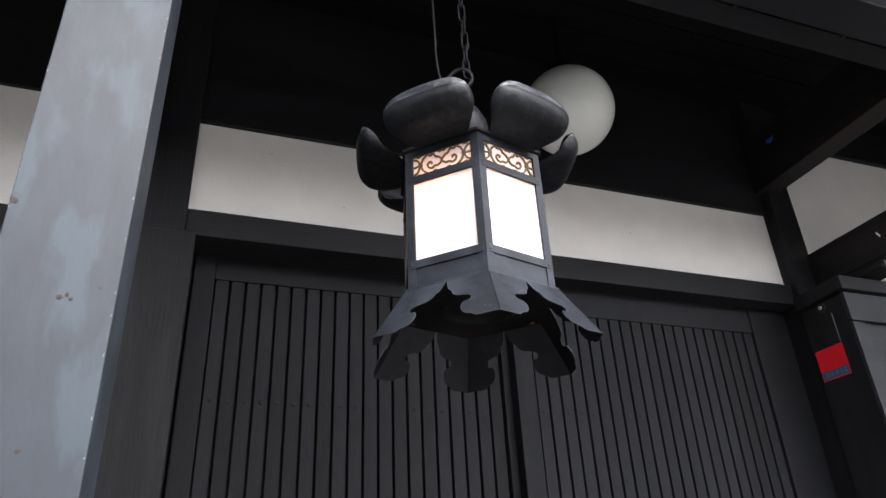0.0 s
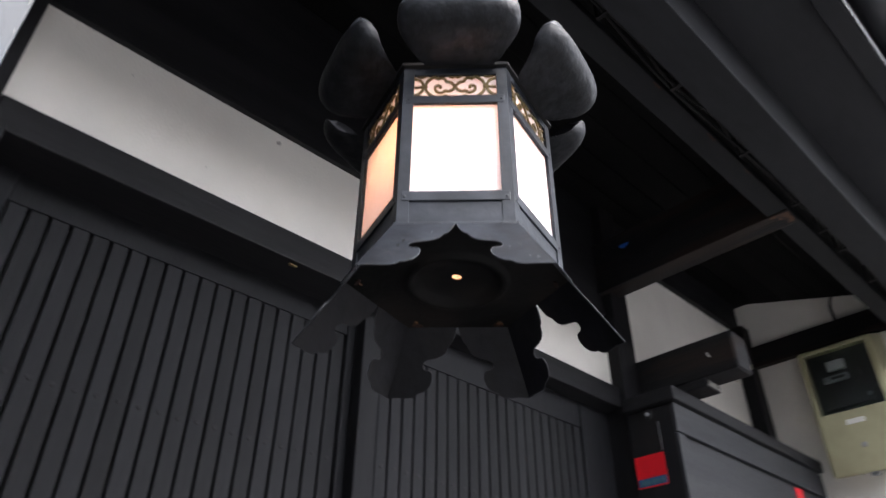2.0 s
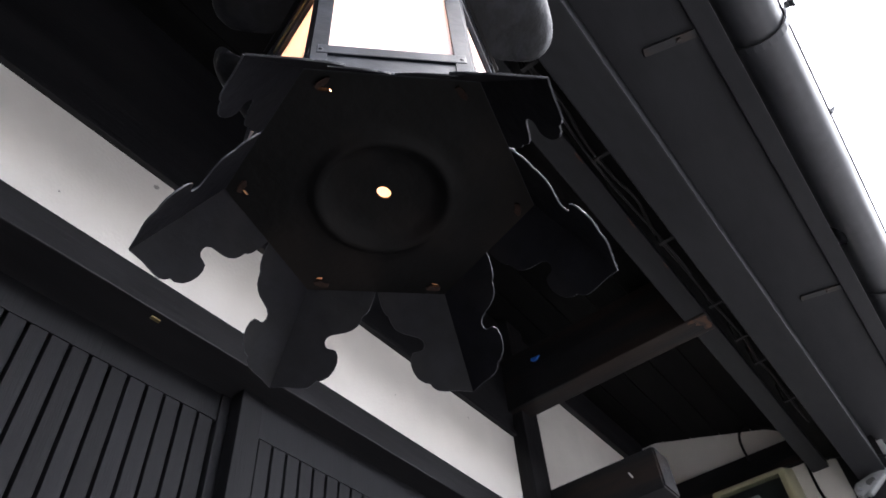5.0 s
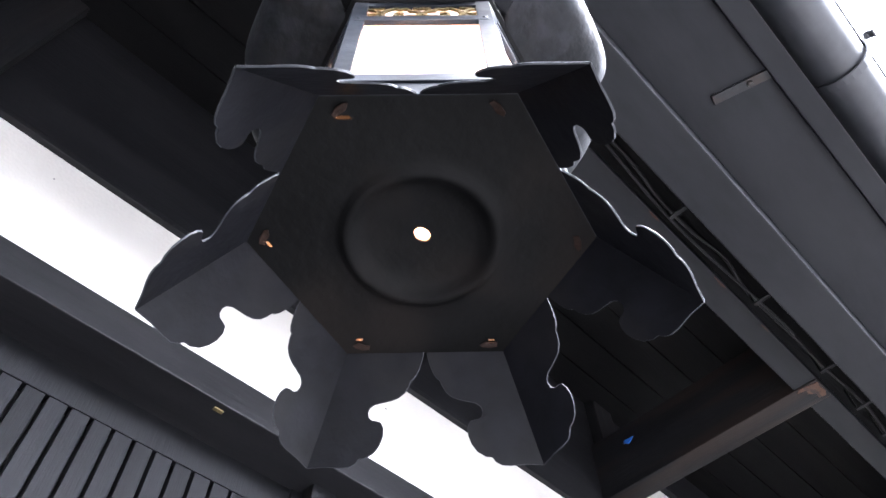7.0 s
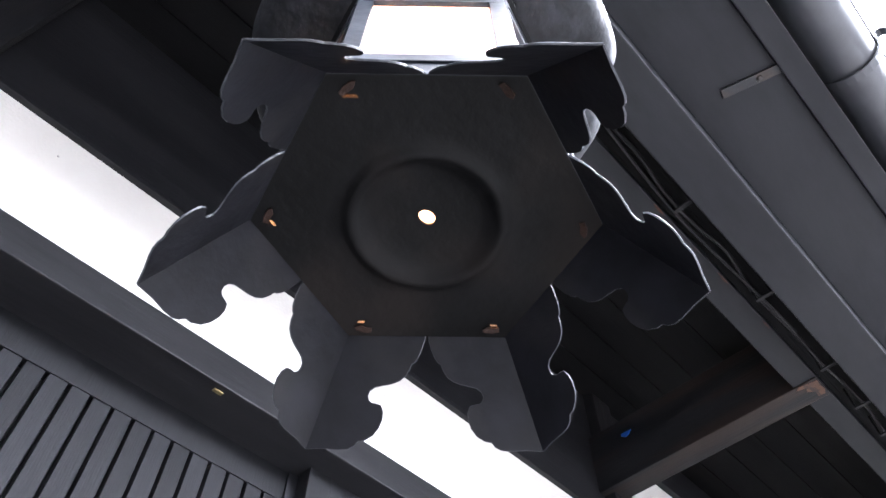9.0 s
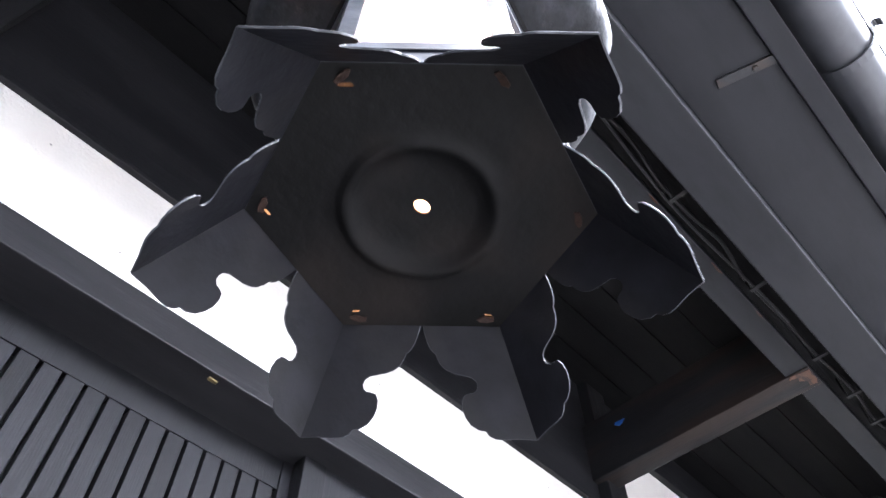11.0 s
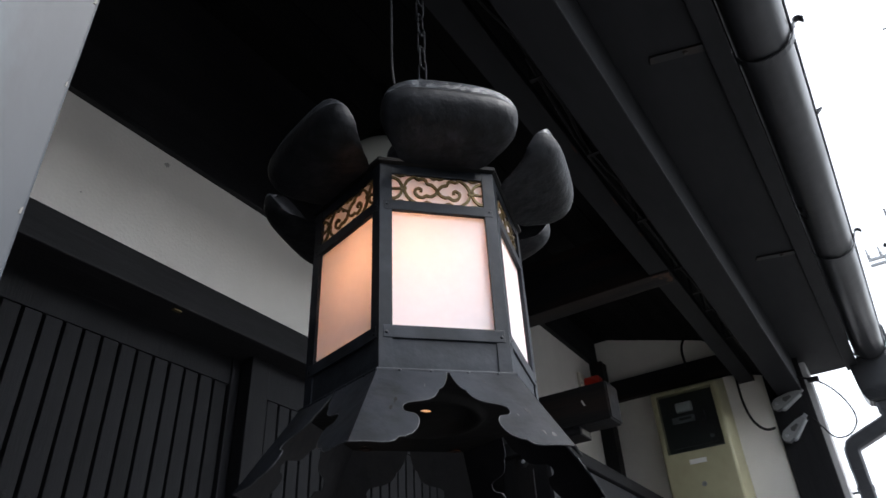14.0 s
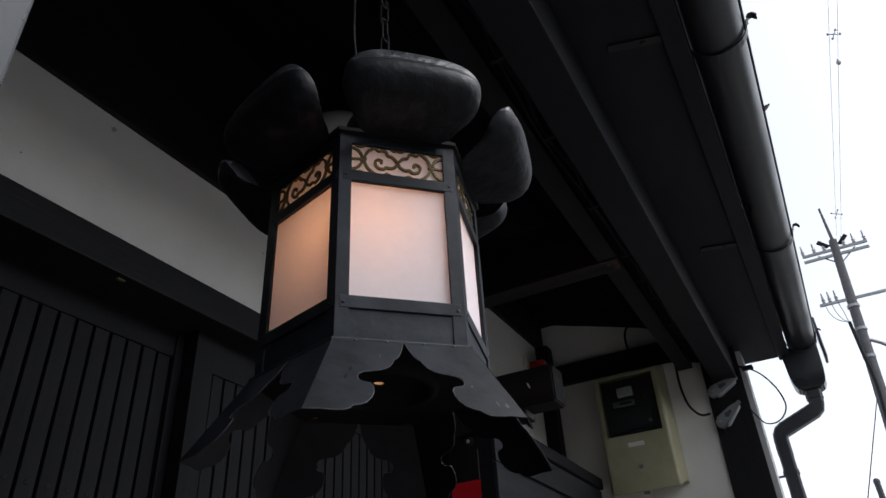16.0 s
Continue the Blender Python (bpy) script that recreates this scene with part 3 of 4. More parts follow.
cable("drooping_cable", [(2.79, 0.632, 2.634), (2.83, 0.58, 2.60), (2.84, 0.54, 2.53), (2.84, 0.53, 2.46), (2.83, 0.565, 2.41), (2.82, 0.615, 2.405), (2.81, 0.648, 2.45), (2.812, 0.67, 2.49)], 0.003, "thin black cable drooping from the corner post")
c = thing("cable_clip", (2.80, 0.632, 2.630), "small black cable clip at the corner post", "clip")
part("body", box(-0.012, 0.012, -0.03, 0.012, -0.008, 0.008, 0.003), M_CABLE, c)


def connector(place, turn, label):
    """Wedge clamp: a slotted jaw, a thin side blade and a lug."""
    c = thing("wire_connector", place, label, "connector", "connectors on the corner post")
    c.rotation_euler = (radians(turn), 0, 0)
    part("jaw", prism([(-0.060, -0.012), (0.020, -0.024), (0.052, -0.020), (0.060, -0.004), (0.056, 0.014), (0.030, 0.024), (-0.030, 0.014), (-0.060, 0.004)], -0.030, 0.0, "x", bevel=0.003), M_CONNECTOR, c)
    part("slot", prism([(-0.022, -0.007), (0.006, -0.011), (0.012, 0.000), (0.004, 0.009), (-0.022, 0.003)], -0.0315, -0.0295, "x"), M_INK, c, "dark slot")
    part("blade", prism([(-0.058, -0.018), (0.024, -0.033), (0.036, -0.028), (-0.056, -0.013)], -0.036, -0.006, "x", bevel=0.0015), M_METERGREY, c, "pale grey blade")
    part("lug", box(-0.022, -0.006, -0.074, -0.056, -0.008, 0.006, 0.003), M_STEEL, c, "grey metal lug")
    part("bolt", tube([(-0.036, 0.038, 0.002), (-0.027, 0.038, 0.002)], 0.007, 6), M_STEEL, c, "hexagon bolt head")
    return c


connector((2.819, 0.740, 2.577), -22, "pale grey wire connector on the black corner post")
connector((2.819, 0.745, 2.460), -40, "pale grey wire connector hanging askew on the corner post")

# ---- near porch post ----
p = thing("porch_post", (-0.107, 0.728, 0.05), "pale blue-grey painted square porch post with chipped edges", "post")
part("shaft", box(-0.0555, 0.0555, -0.057, 0.057, 0, 2.64, 0.0012), M_POST, p)
part("base_stone", box(-0.09, 0.09, -0.09, 0.09, -0.02, 0.06, 0.01), M_PAVING, p, "grey base stone")
part("head", box(-0.060, 0.060, -0.060, 0.060, 2.64, 2.82, 0.002), M_WOODV, p)
for i in range(22):
    zz = 1.45 + 0.036 * i + rnd.uniform(-0.014, 0.014)
    h = rnd.uniform(0.0012, 0.0045)
    w = rnd.uniform(0.0003, 0.0009)
    side = 0.0540 if i % 5 else -0.0544
    part("chip", prism([(side - w, zz), (side + w * 0.4, zz + h * 0.1), (side + w * 0.5, zz + h), (side - w * 0.7, zz + h * 0.7)], -0.0573, -0.0566, "y"), M_CHIP, p, "bare chipped spot")
for xx, zz, s in ((-0.052, 1.815, 0.004), (0.007, 1.717, 0.003), (0.013, 1.720, 0.0025), (0.002, 1.574, 0.0025), (0.017, 1.716, 0.002), (0.04, 1.73, 0.0015)):
    part("rust_spot", prism([(xx + s * math.cos(q) * rnd.uniform(0.6, 1.2), zz + s * math.sin(q) * rnd.uniform(0.6, 1.2)) for q in np.linspace(0, 2 * math.pi, 8)[:-1]], -0.0576, -0.0565, "y"), M_RUST, p, "brown rust spot")


# ---- gutter and downpipe ----
GY, GZ, GR = 0.3975, 2.80, 0.057


def square_tube(path, half):
    """Box-section pipe with softened corners along a line in the yz plane."""
    bm = bmesh.new()
    pts = [Vector(p) for p in path]
    rows = []
    for i, p in enumerate(pts):
        t = (pts[min(i + 1, len(pts) - 1)] - pts[max(i - 1, 0)]).normalized()
        side, up = Vector((1, 0, 0)), t.cross(Vector((1, 0, 0)))
        c = half * 0.72
        rows.append([bm.verts.new(p + side * a + up * b) for a, b in ((half, -c), (half, c), (c, half), (-c, half), (-half, c), (-half, -c), (-c, -half), (c, -half))])
    for r0, r1 in zip(rows, rows[1:]):
        for i in range(8):
            bm.faces.new((r0[i], r0[(i + 1) % 8], r1[(i + 1) % 8], r1[i]))
    bm.faces.new(rows[0])
    bm.faces.new(rows[-1])
    return bm


def gutter():
    g = thing("gutter", (0, GY, GZ), "dark half-round metal gutter along the eave", "gutter")
    out = [(-GR * math.cos(q), GR * math.sin(q)) for q in np.linspace(math.pi, 2 * math.pi, 17)]
    inn = [(-(GR - 0.003) * math.cos(q), (GR - 0.003) * math.sin(q)) for q in np.linspace(2 * math.pi, math.pi, 17)]
    rim = [(-GR - 0.001, 0.003), (-GR - 0.001, 0.006), (-GR + 0.003, 0.006)]
    part("trough", prism(out + rim + inn, WX0, 3.17, "x"), M_GUTTER, g, smooth=True)
    part("rim_bead", tube([(WX0, -GR - 0.003, 0.004), (3.17, -GR - 0.003, 0.004)], 0.0032, 10), M_GUTTER, g, "rolled lip", smooth=True)
    part("end_cap", prism(out, 3.17, 3.176, "x"), M_GUTTER, g)
    hook = None
    for x in (0.14, 1.112, 2.09, 3.05):
        arc = [(0, -(GR + 0.004) * math.cos(q), (GR + 0.004) * math.sin(q)) for q in np.linspace(math.pi * 0.95, 2 * math.pi, 14)]
        arc += [(0, -GR - 0.009, 0.006), (0, -GR - 0.010, 0.013), (0, -GR - 0.015, 0.018), (0, -GR - 0.022, 0.017), (0, -GR - 0.028, 0.009)]
        if hook is None:
            bm = bmesh.new()
            rows = []
            for i, q in enumerate(arc):
                q = Vector(q)
                nrm = Vector((0, q.y, q.z)).normalized() * 0.003
                rows.append([bm.verts.new(q + Vector((-0.009, 0, 0))), bm.verts.new(q + Vector((0.009, 0, 0))), bm.verts.new(q + nrm + Vector((0.009, 0, 0))), bm.verts.new(q + nrm + Vector((-0.009, 0, 0)))])
            for r0, r1 in zip(rows, rows[1:]):
                for i in range(4):
                    bm.faces.new((r0[i], r0[(i + 1) % 4], r1[(i + 1) % 4], r1[i]))
            bm.faces.new(rows[0])
            bm.faces.new(rows[-1])
            hook = part("hook", bm, M_GUTTER, g, "dark strap hook")
            hook.location = (x, 0, 0)
        else:
            shared("hook", hook.data, g, (x, 0, 0), label="dark strap hook")
    clip = part("rim_clip", prism([(-GR + 0.002, 0.006), (-GR - 0.007, 0.000), (-GR - 0.020, 0.013), (-GR - 0.009, 0.012)], -0.004, 0.004, "x"), M_GUTTER, g, "small dark rim clip")
    clip.location = (1.43, 0, 0)
    for x in (0.46,):
        shared("rim_clip", clip.data, g, (x, 0, 0), label="small dark rim clip")
    return g


gutter()
for x in (0.987, 1.959):
    s = thing("soffit_strap", (x, 0.54, 2.748), "thin dull grey steel strap under the soffit", "strap", "soffit straps")
    s.rotation_euler[2] = radians(15.7)
    bar = part("bar", box(-0.010, 0.010, -0.075, 0.072, -0.006, -0.0005, 0.001), M_STRAP, s)
    part("rivet", lathe([(0, -0.010), (0.005, -0.009), (0.006, -0.006)], 10), M_STRAP, bar)

d = thing("downpipe", (3.12, 0.418, 0.0), "dark downpipe with a box funnel and an elbow", "downpipe")
bm = bmesh.new()
rows = []
for z, hx, hy in ((2.765, 0.070, 0.074), (2.75, 0.069, 0.073), (2.655, 0.066, 0.069), (2.605, 0.060, 0.062), (2.582, 0.046, 0.046)):
    rows.append([bm.verts.new((sx * hx, sy * hy, z)) for sx, sy in ((-1, -1), (1, -1), (1, 1), (-1, 1))])
for r0, r1 in zip(rows, rows[1:]):
    for i in range(4):
        bm.faces.new((r0[i], r0[(i + 1) % 4], r1[(i + 1) % 4], r1[i]))
bm.faces.new(rows[0])
bm.faces.new(rows[-1])
bmesh.ops.bevel(bm, geom=list(bm.edges), offset=0.006, segments=2, affect="EDGES")
part("funnel", bm, M_GUTTER, d, smooth=True)
part("back_plate", box(-0.05, 0.05, -0.100, -0.088, 2.70, 2.885, 0.005), M_GUTTER, d)
part("elbow", square_tube([(0, 0, 2.58), (0, 0, 2.528), (0, 0.005, 2.512), (0, 0.018, 2.500), (0, 0.149, 2.446), (0, 0.164, 2.436), (0, 0.173, 2.420), (0, 0.175, 2.40), (0, 0.175, 2.34)], 0.029), M_GUTTER, d)
part("collar", square_tube([(0, 0, 2.578), (0, 0, 2.545)], 0.033), M_GUTTER, d)
part("pipe", square_tube([(0, 0.175, 2.36), (0, 0.175, 0.05)], 0.0275), M_GUTTER, d)
part("collar", square_tube([(0, 0.175, 2.275), (0, 0.175, 2.262)], 0.031), M_GUTTER, d)
part("bracket", tube([(0, 0.175, 2.26), (0, 0.236, 2.26)], 0.005, 8), M_STEEL, d)

# ---- cable with clips in the gap between the beams ----
rnd2 = random.Random(11)
pts = [(x, 0.798 + rnd2.uniform(-0.008, 0.008), 2.690 - 0.012 * abs(math.sin(x * 4.3))) for x in np.arange(-0.4, 2.5, 0.11)]
cable("eave_cable", pts, 0.0045, "black cable clipped along the gap under the eave")
grey = [(x, 0.805 + 0.01 * math.sin(x * 7), 2.682 - 0.01 * math.sin(x * 5) ** 2) for x in np.arange(0.75, 1.6, 0.08)]
cable("grey_eave_cable", grey, 0.003, "thin grey cable beside the black one", M_CLIP)
for x in (0.52, 0.79, 1.067, 1.386, 1.68, 1.86, 2.00, 2.25):
    c = thing("cable_saddle", (x, 0.80, 2.652), "small grey metal saddle holding the eave cable", "clip", "cable saddles")
    part("strap", box(-0.005, 0.005, -0.028, 0.010, 0.0, 0.003, 0.0008), M_CLIP, c)
    part("leg", box(-0.005, 0.005, 0.006, 0.010, 0.003, 0.064), M_CLIP, c)
    part("leg", box(-0.005, 0.005, -0.028, -0.024, 0.003, 0.064), M_CLIP, c)

# ---- small fittings ----
b = thing("brass_catch", (0.567, 1.49, 2.2775), "small brass catch plate under the lintel", "catch")
part("plate", box(-0.009, 0.009, -0.004, 0.004, -0.0035, -0.0005, 0.001), M_BRASS, b)
b = thing("blue_cable_tag", (1.733, 1.362, 2.820), "small bright blue paper tag on the side of the tie beam", "tag")
part("tag", prism([(-0.018, 0.007), (0.015, 0.009), (0.017, 0.001), (0.003, -0.008), (-0.008, -0.003)], -0.004, -0.0005, "x", bevel=0.0006), material("blue_plastic", (0.02, 0.12, 0.5), 0.4, 0, 0.1, 20, 0.02), b)


# ---- globe lamp ----
g = thing("globe_lamp", (0.892, 1.249, 2.664), "unlit white opal glass globe lamp under the eave", "lamp")
part("globe", lathe([(0.1215 * math.sin(q), -0.1215 * math.cos(q)) for q in np.linspace(0, math.pi * 0.86, 26)], 40), M_GLOBE, g, smooth=True)
part("holder", lathe([(0, 0.135), (0.055, 0.135), (0.058, 0.098), (0.055, 0.092), (0, 0.092)], 28), M_CEIL, g, "dark lamp holder", smooth=True)
part("stem", tube([(0, 0, 0.13), (0, 0, ceiling_z(1.249) + 0.01 - 2.664)], 0.012, 10), M_CEIL, g, smooth=True)


# ---- hanging lantern ----
LX, LY, LZ = 0.391, 0.813, 1.76
HEX_R = 0.1105
APO = HEX_R * math.cos(math.pi / 6)


def H(z):
    """Height along the lantern's axis from the petal tips."""
    return z - LZ


def face_matrix(k, off=0.0):
    """Frame of face k: x along the face, y outward, z up, origin on the face's plane."""
    a = radians(225 + 60 * k)
    out = Vector((math.cos(a), math.sin(a), 0))
    along = Vector((-out.y, out.x, 0))
    return Matrix(((along.x, out.x, 0, out.x * (APO + off)), (along.y, out.y, 0, out.y * (APO + off)), (0, 0, 1, 0), (0, 0, 0, 1)))


def turned_copy(ob, k, name, parent, label=""):
    """The same mesh turned by k sixths round the axis."""
    return shared(name, ob.data, parent, (0, 0, 0), radians(60 * k), label)


def strip(bm, line, width, y0, y1, closed=False):
    """A flat ribbon along a line in the plane of a face (x, z)."""
    n = len(line)
    rows = []
    for i in range(n):
        a = line[(i - 1) % n] if (closed or i) else line[i]
        b = line[(i + 1) % n] if (closed or i < n - 1) else line[i]
        d = Vector((b[0] - a[0], b[1] - a[1])).normalized()
        s = Vector((-d.y, d.x)) * width / 2
        p = Vector(line[i])
        rows.append([bm.verts.new((p.x + s.x, y0, p.y + s.y)), bm.verts.new((p.x - s.x, y0, p.y - s.y)), bm.verts.new((p.x - s.x, y1, p.y - s.y)), bm.verts.new((p.x + s.x, y1, p.y + s.y))])
    for i in range(n if closed else n - 1):
        r0, r1 = rows[i], rows[(i + 1) % n]
        for j in range(4):
            bm.faces.new((r0[j], r0[(j + 1) % 4], r1[(j + 1) % 4], r1[j]))
    if not closed:
        bm.faces.new(rows[0])
        bm.faces.new(rows[-1])


def arc(cx, cz, r, a0, a1, n=8, rz=None):
    rz = rz or r
    return [(cx + r * math.cos(radians(a0 + (a1 - a0) * i / n)), cz + rz * math.sin(radians(a0 + (a1 - a0) * i / n))) for i in range(n + 1)]


def openwork(bm):
    """Cloud scrolls between two pinched end knots, half drawn and mirrored."""
    zm = H(2.0285)
    strokes = (
        ([(0.0455, 0.0128), (0.0415, 0.0118), (0.0372, 0.0078), (0.0348, 0.0), (0.0372, -0.0078), (0.0415, -0.0122), (0.0455, -0.0132)], 0.0027),
        ([(0.0226, 0.0160), (0.0262, 0.0135), (0.0306, 0.0085), (0.0332, 0.0), (0.0306, -0.0085), (0.0262, -0.0135), (0.0215, -0.0170)], 0.0027),
        ([(0.0452, -0.0012), (0.0405, -0.0006), (0.0345, 0.0)], 0.0020),
        ([(0.0226, 0.0160), (0.0190, 0.0128), (0.0150, 0.0140), (0.0115, 0.0125), (0.0100, 0.0085), (0.0055, 0.0070), (0.0018, 0.0030), (0.0, 0.0)], 0.0026),
        ([(0.0, 0.0), (0.0028, -0.0048), (0.0075, -0.0072), (0.0112, -0.0066), (0.0150, -0.0092), (0.0195, -0.0082), (0.0222, -0.0045), (0.0220, -0.0005), (0.0190, 0.0018), (0.0160, 0.0004), (0.0166, -0.0022)], 0.0026),
        ([(0.0150, -0.0170), (0.0110, -0.0142), (0.0060, -0.0165)], 0.0020),
        ([(0.0420, -0.0172), (0.0370, -0.0150), (0.0320, -0.0172)], 0.0018),
        ([(0.0420, 0.0172), (0.0370, 0.0150), (0.0320, 0.0172)], 0.0018),
        ([(0.0070, 0.0172), (0.0035, 0.0148), (0.0, 0.0158)], 0.0018),
    )
    for side in (1, -1):
        for line, width in strokes:
            strip(bm, [(side * q.x, zm + q.y) for q in smooth_line([(x, z, 0) for x, z in line], 4)], width, -0.001, 0.001)
        strip(bm, [(side * x, z) for x, z in arc(0.0340, zm, 0.0024, 0, 360, 8)], 0.0022, -0.001, 0.0016, closed=True)


def wave_relief(bm):
    """Overlapping fans of fine raised arcs along the lower band."""
    for i in range(-2, 3):
        for r in (0.0118, 0.0096, 0.0074, 0.0052, 0.0030):
            strip(bm, arc(0.0185 * i, H(1.8385), r, 10 if i < 2 else 40, 170 if i > -2 else 140, 10, rz=r * 1.25), 0.0008, 0.0010, 0.00145)
    for i in range(-2, 2):
        for r in (0.0078, 0.0054, 0.0030):
            strip(bm, arc(0.0185 * i + 0.00925, H(1.8525), r, 15, 165, 8, rz=r * 1.2), 0.0008, 0.0010, 0.00140)


def lantern():
    L = thing("hanging_lantern", (LX, LY, LZ + 0.0275), "black iron hexagonal hanging lantern with milky glowing panes and flared petals", "lantern")
    m0 = face_matrix(0)

    # milky panes
    bm = box(-0.0475, 0.0475, -0.0035, -0.0015, H(1.868), H(2.050))
    bmesh.ops.transform(bm, matrix=m0, verts=bm.verts)
    pane = part("pane", bm, M_PAPER, L, "milky white glowing pane")
    # openwork above each pane
    bm = bmesh.new()
    openwork(bm)
    bmesh.ops.transform(bm, matrix=m0, verts=bm.verts)
    gal = part("openwork", bm, M_BRASS, L, "brassy cloud-scroll openwork")
    # flat bars across each face
    rails = []
    for z0, z1, y0, y1 in ((2.045, 2.057, -0.001, 0.0025), (2.000, 2.0115, -0.001, 0.0035), (1.866, 1.878, -0.001, 0.0035), (1.834, 1.867, -0.001, 0.0015)):
        bm = box(-0.0535, 0.0535, y0, y1, H(z0), H(z1), 0.0007)
        bmesh.ops.transform(bm, matrix=m0, verts=bm.verts)
        rails.append(part("rail", bm, M_IRON, L))
    bm = bmesh.new()
    wave_relief(bm)
    bmesh.ops.transform(bm, matrix=m0, verts=bm.verts)
    waves = part("wave_relief", bm, M_IRON, rails[3], "fine wave pattern in low relief")
    # folded corner strip between face 0 and face 1
    bm = bmesh.new()
    a = radians(225 + 30)
    rad = Vector((math.cos(a), math.sin(a), 0))
    tip_o = rad * (HEX_R + 0.0036)
    tip_i = rad * (HEX_R - 0.0006)
    ends = []
    for f, s in ((0, 1), (1, -1)):
        mm = face_matrix(f)
        x = s * (HEX_R / 2 - 0.0098)
        ends.append((mm @ Vector((x, 0.0030, 0)), mm @ Vector((x, -0.0005, 0))))
    ring = [ends[0][0], tip_o, ends[1][0], ends[1][1], tip_i, ends[0][1]]
    prism([(q.x, q.y) for q in ring], H(1.834), H(2.058), "z", bm)
    corner = part("corner_strip", bm, M_IRON, L)
    # rivets on the corner
    rivets = []
    for z in (2.006, 1.871):
        for f, s in ((0, 1), (1, -1)):
            bm = lathe([(0, 0.0010), (0.0010, 0.0008), (0.0017, 0.0), (0.0017, -0.001)], 8)
            bmesh.ops.transform(bm, matrix=face_matrix(f, 0.0034) @ Matrix.Translation((s * (HEX_R / 2 - 0.005), 0, H(z))) @ Matrix.Rotation(radians(-90), 4, "X"), verts=bm.verts)
            rivets.append(part("rivet", bm, M_IRON, corner))
    # skirt petal folded over the corner
    spots = []
    def skirt_point(side, s, h, lift=0.0):
        r = 0.1165 + (0.1670 - 0.1165) * h
        z = H(1.836) + (H(1.7615) - H(1.836)) * h
        v = Vector((math.cos(a), math.sin(a), 0)) * r
        nxt = a + side * math.pi / 3
        w = Vector((math.cos(nxt), math.sin(nxt), 0)) * r
        p = v.lerp(w, s / 2)
        mid = a + side * math.pi / 6
        nrm = Vector((math.cos(mid) * 0.85, math.sin(mid) * 0.85, 0.53))
        return Vector((p.x, p.y, z)) + nrm * lift

    outline = [(0.985, 0.0), (0.97, 0.08), (0.935, 0.17), (0.895, 0.24), (0.86, 0.272), (0.832, 0.283), (0.815, 0.33), (0.775, 0.39), (0.715, 0.43), (0.64, 0.455), (0.55, 0.47),
               (0.475, 0.485), (0.43, 0.515), (0.42, 0.555), (0.435, 0.595), (0.47, 0.62), (0.52, 0.627), (0.565, 0.64), (0.595, 0.69), (0.60, 0.755), (0.58, 0.825), (0.54, 0.885),
               (0.475, 0.925), (0.42, 0.932), (0.395, 0.97), (0.35, 0.995), (0.28, 1.0), (0.14, 0.992), (0.0, 1.0)]
    bm = bmesh.new()
    for side in (1, -1):
        layers = []
        for lift in (0.0, 0.0010):
            ridge = [bm.verts.new(skirt_point(side, 0, h, lift)) for h in (0, 0.1, 0.2, 0.3, 0.4, 0.5, 0.6, 0.7, 0.8, 0.9, 1.0)]
            edge = [bm.verts.new(skirt_point(side, s, h, lift)) for s, h in outline[:-1]]
            layers.append((ridge, edge))
            poly = edge + ridge[::-1]
            # inner layer takes the shade-dark iron, outer layer the skirt iron
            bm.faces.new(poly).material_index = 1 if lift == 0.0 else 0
        (r0, e0), (r1, e1) = layers
        chain0, chain1 = e0 + [r0[-1]], e1 + [r1[-1]]
        for i in range(len(chain0) - 1):
            bm.faces.new((chain0[i], chain0[i + 1], chain1[i + 1], chain1[i])).material_index = 2
        bm.faces.new((r0[0], e0[0], e1[0], r1[0]))
    bmesh.ops.triangulate(bm, faces=[f for f in bm.faces if len(f.verts) > 4])
    bmesh.ops.remove_doubles(bm, verts=bm.verts, dist=0.0002)
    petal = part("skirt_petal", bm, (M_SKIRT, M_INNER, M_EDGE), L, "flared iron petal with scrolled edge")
    # thin bead along the outline, its highlight put into the colour
    bm = bmesh.new()
    for side in (1, -1):
        tube([skirt_point(side, s, h, 0.0009) for s, h in outline], 0.00036, 5, bm)
    rim = part("rim", bm, M_EDGE, petal, "worn edge with a painted highlight", smooth=True)
    for side, s, h, w in ((1, 0.30, 0.22, 0.0035), (-1, 0.22, 0.55, 0.0028), (-1, 0.55, 0.15, 0.0022)):
        out = skirt_point(side, s, h, 1.0) - skirt_point(side, s, h, 0.0)
        ring = [skirt_point(side, s + w * 12 * math.cos(q) * rnd.uniform(0.5, 1.2), h + w * 13 * math.sin(q) * rnd.uniform(0.5, 1.3)) for q in np.linspace(0, 2 * math.pi, 8)[:-1]]
        bm = bmesh.new()
        lower = [bm.verts.new(q + out * 0.0006) for q in ring]
        upper = [bm.verts.new(q + out * 0.0011) for q in ring]
        bm.faces.new(lower)
        bm.faces.new(upper)
        for i in range(len(ring)):
            j = (i + 1) % len(ring)
            bm.faces.new((lower[i], lower[j], upper[j], upper[i]))
        spots.append(part("stain", bm, M_INNER, petal, "dark stain"))
    # rolled collar where the skirt starts
    bm = box(-0.0600, 0.0600, -0.0008, 0.0072, H(1.8335), H(1.8375), 0.0012)
    bmesh.ops.transform(bm, matrix=m0, verts=bm.verts)
    collar = part("collar", bm, M_IRON, L)
    studs = []
    for xx in (-0.040, -0.014, 0.017, 0.043):
        bm = lathe([(0, 0.0010), (0.0012, 0.0008), (0.0018, 0.0), (0.0018, -0.001)], 8)
        bmesh.ops.transform(bm, matrix=face_matrix(0, 0.0068) @ Matrix.Translation((xx, 0, H(1.8352))) @ Matrix.Rotation(radians(-90), 4, "X"), verts=bm.verts)
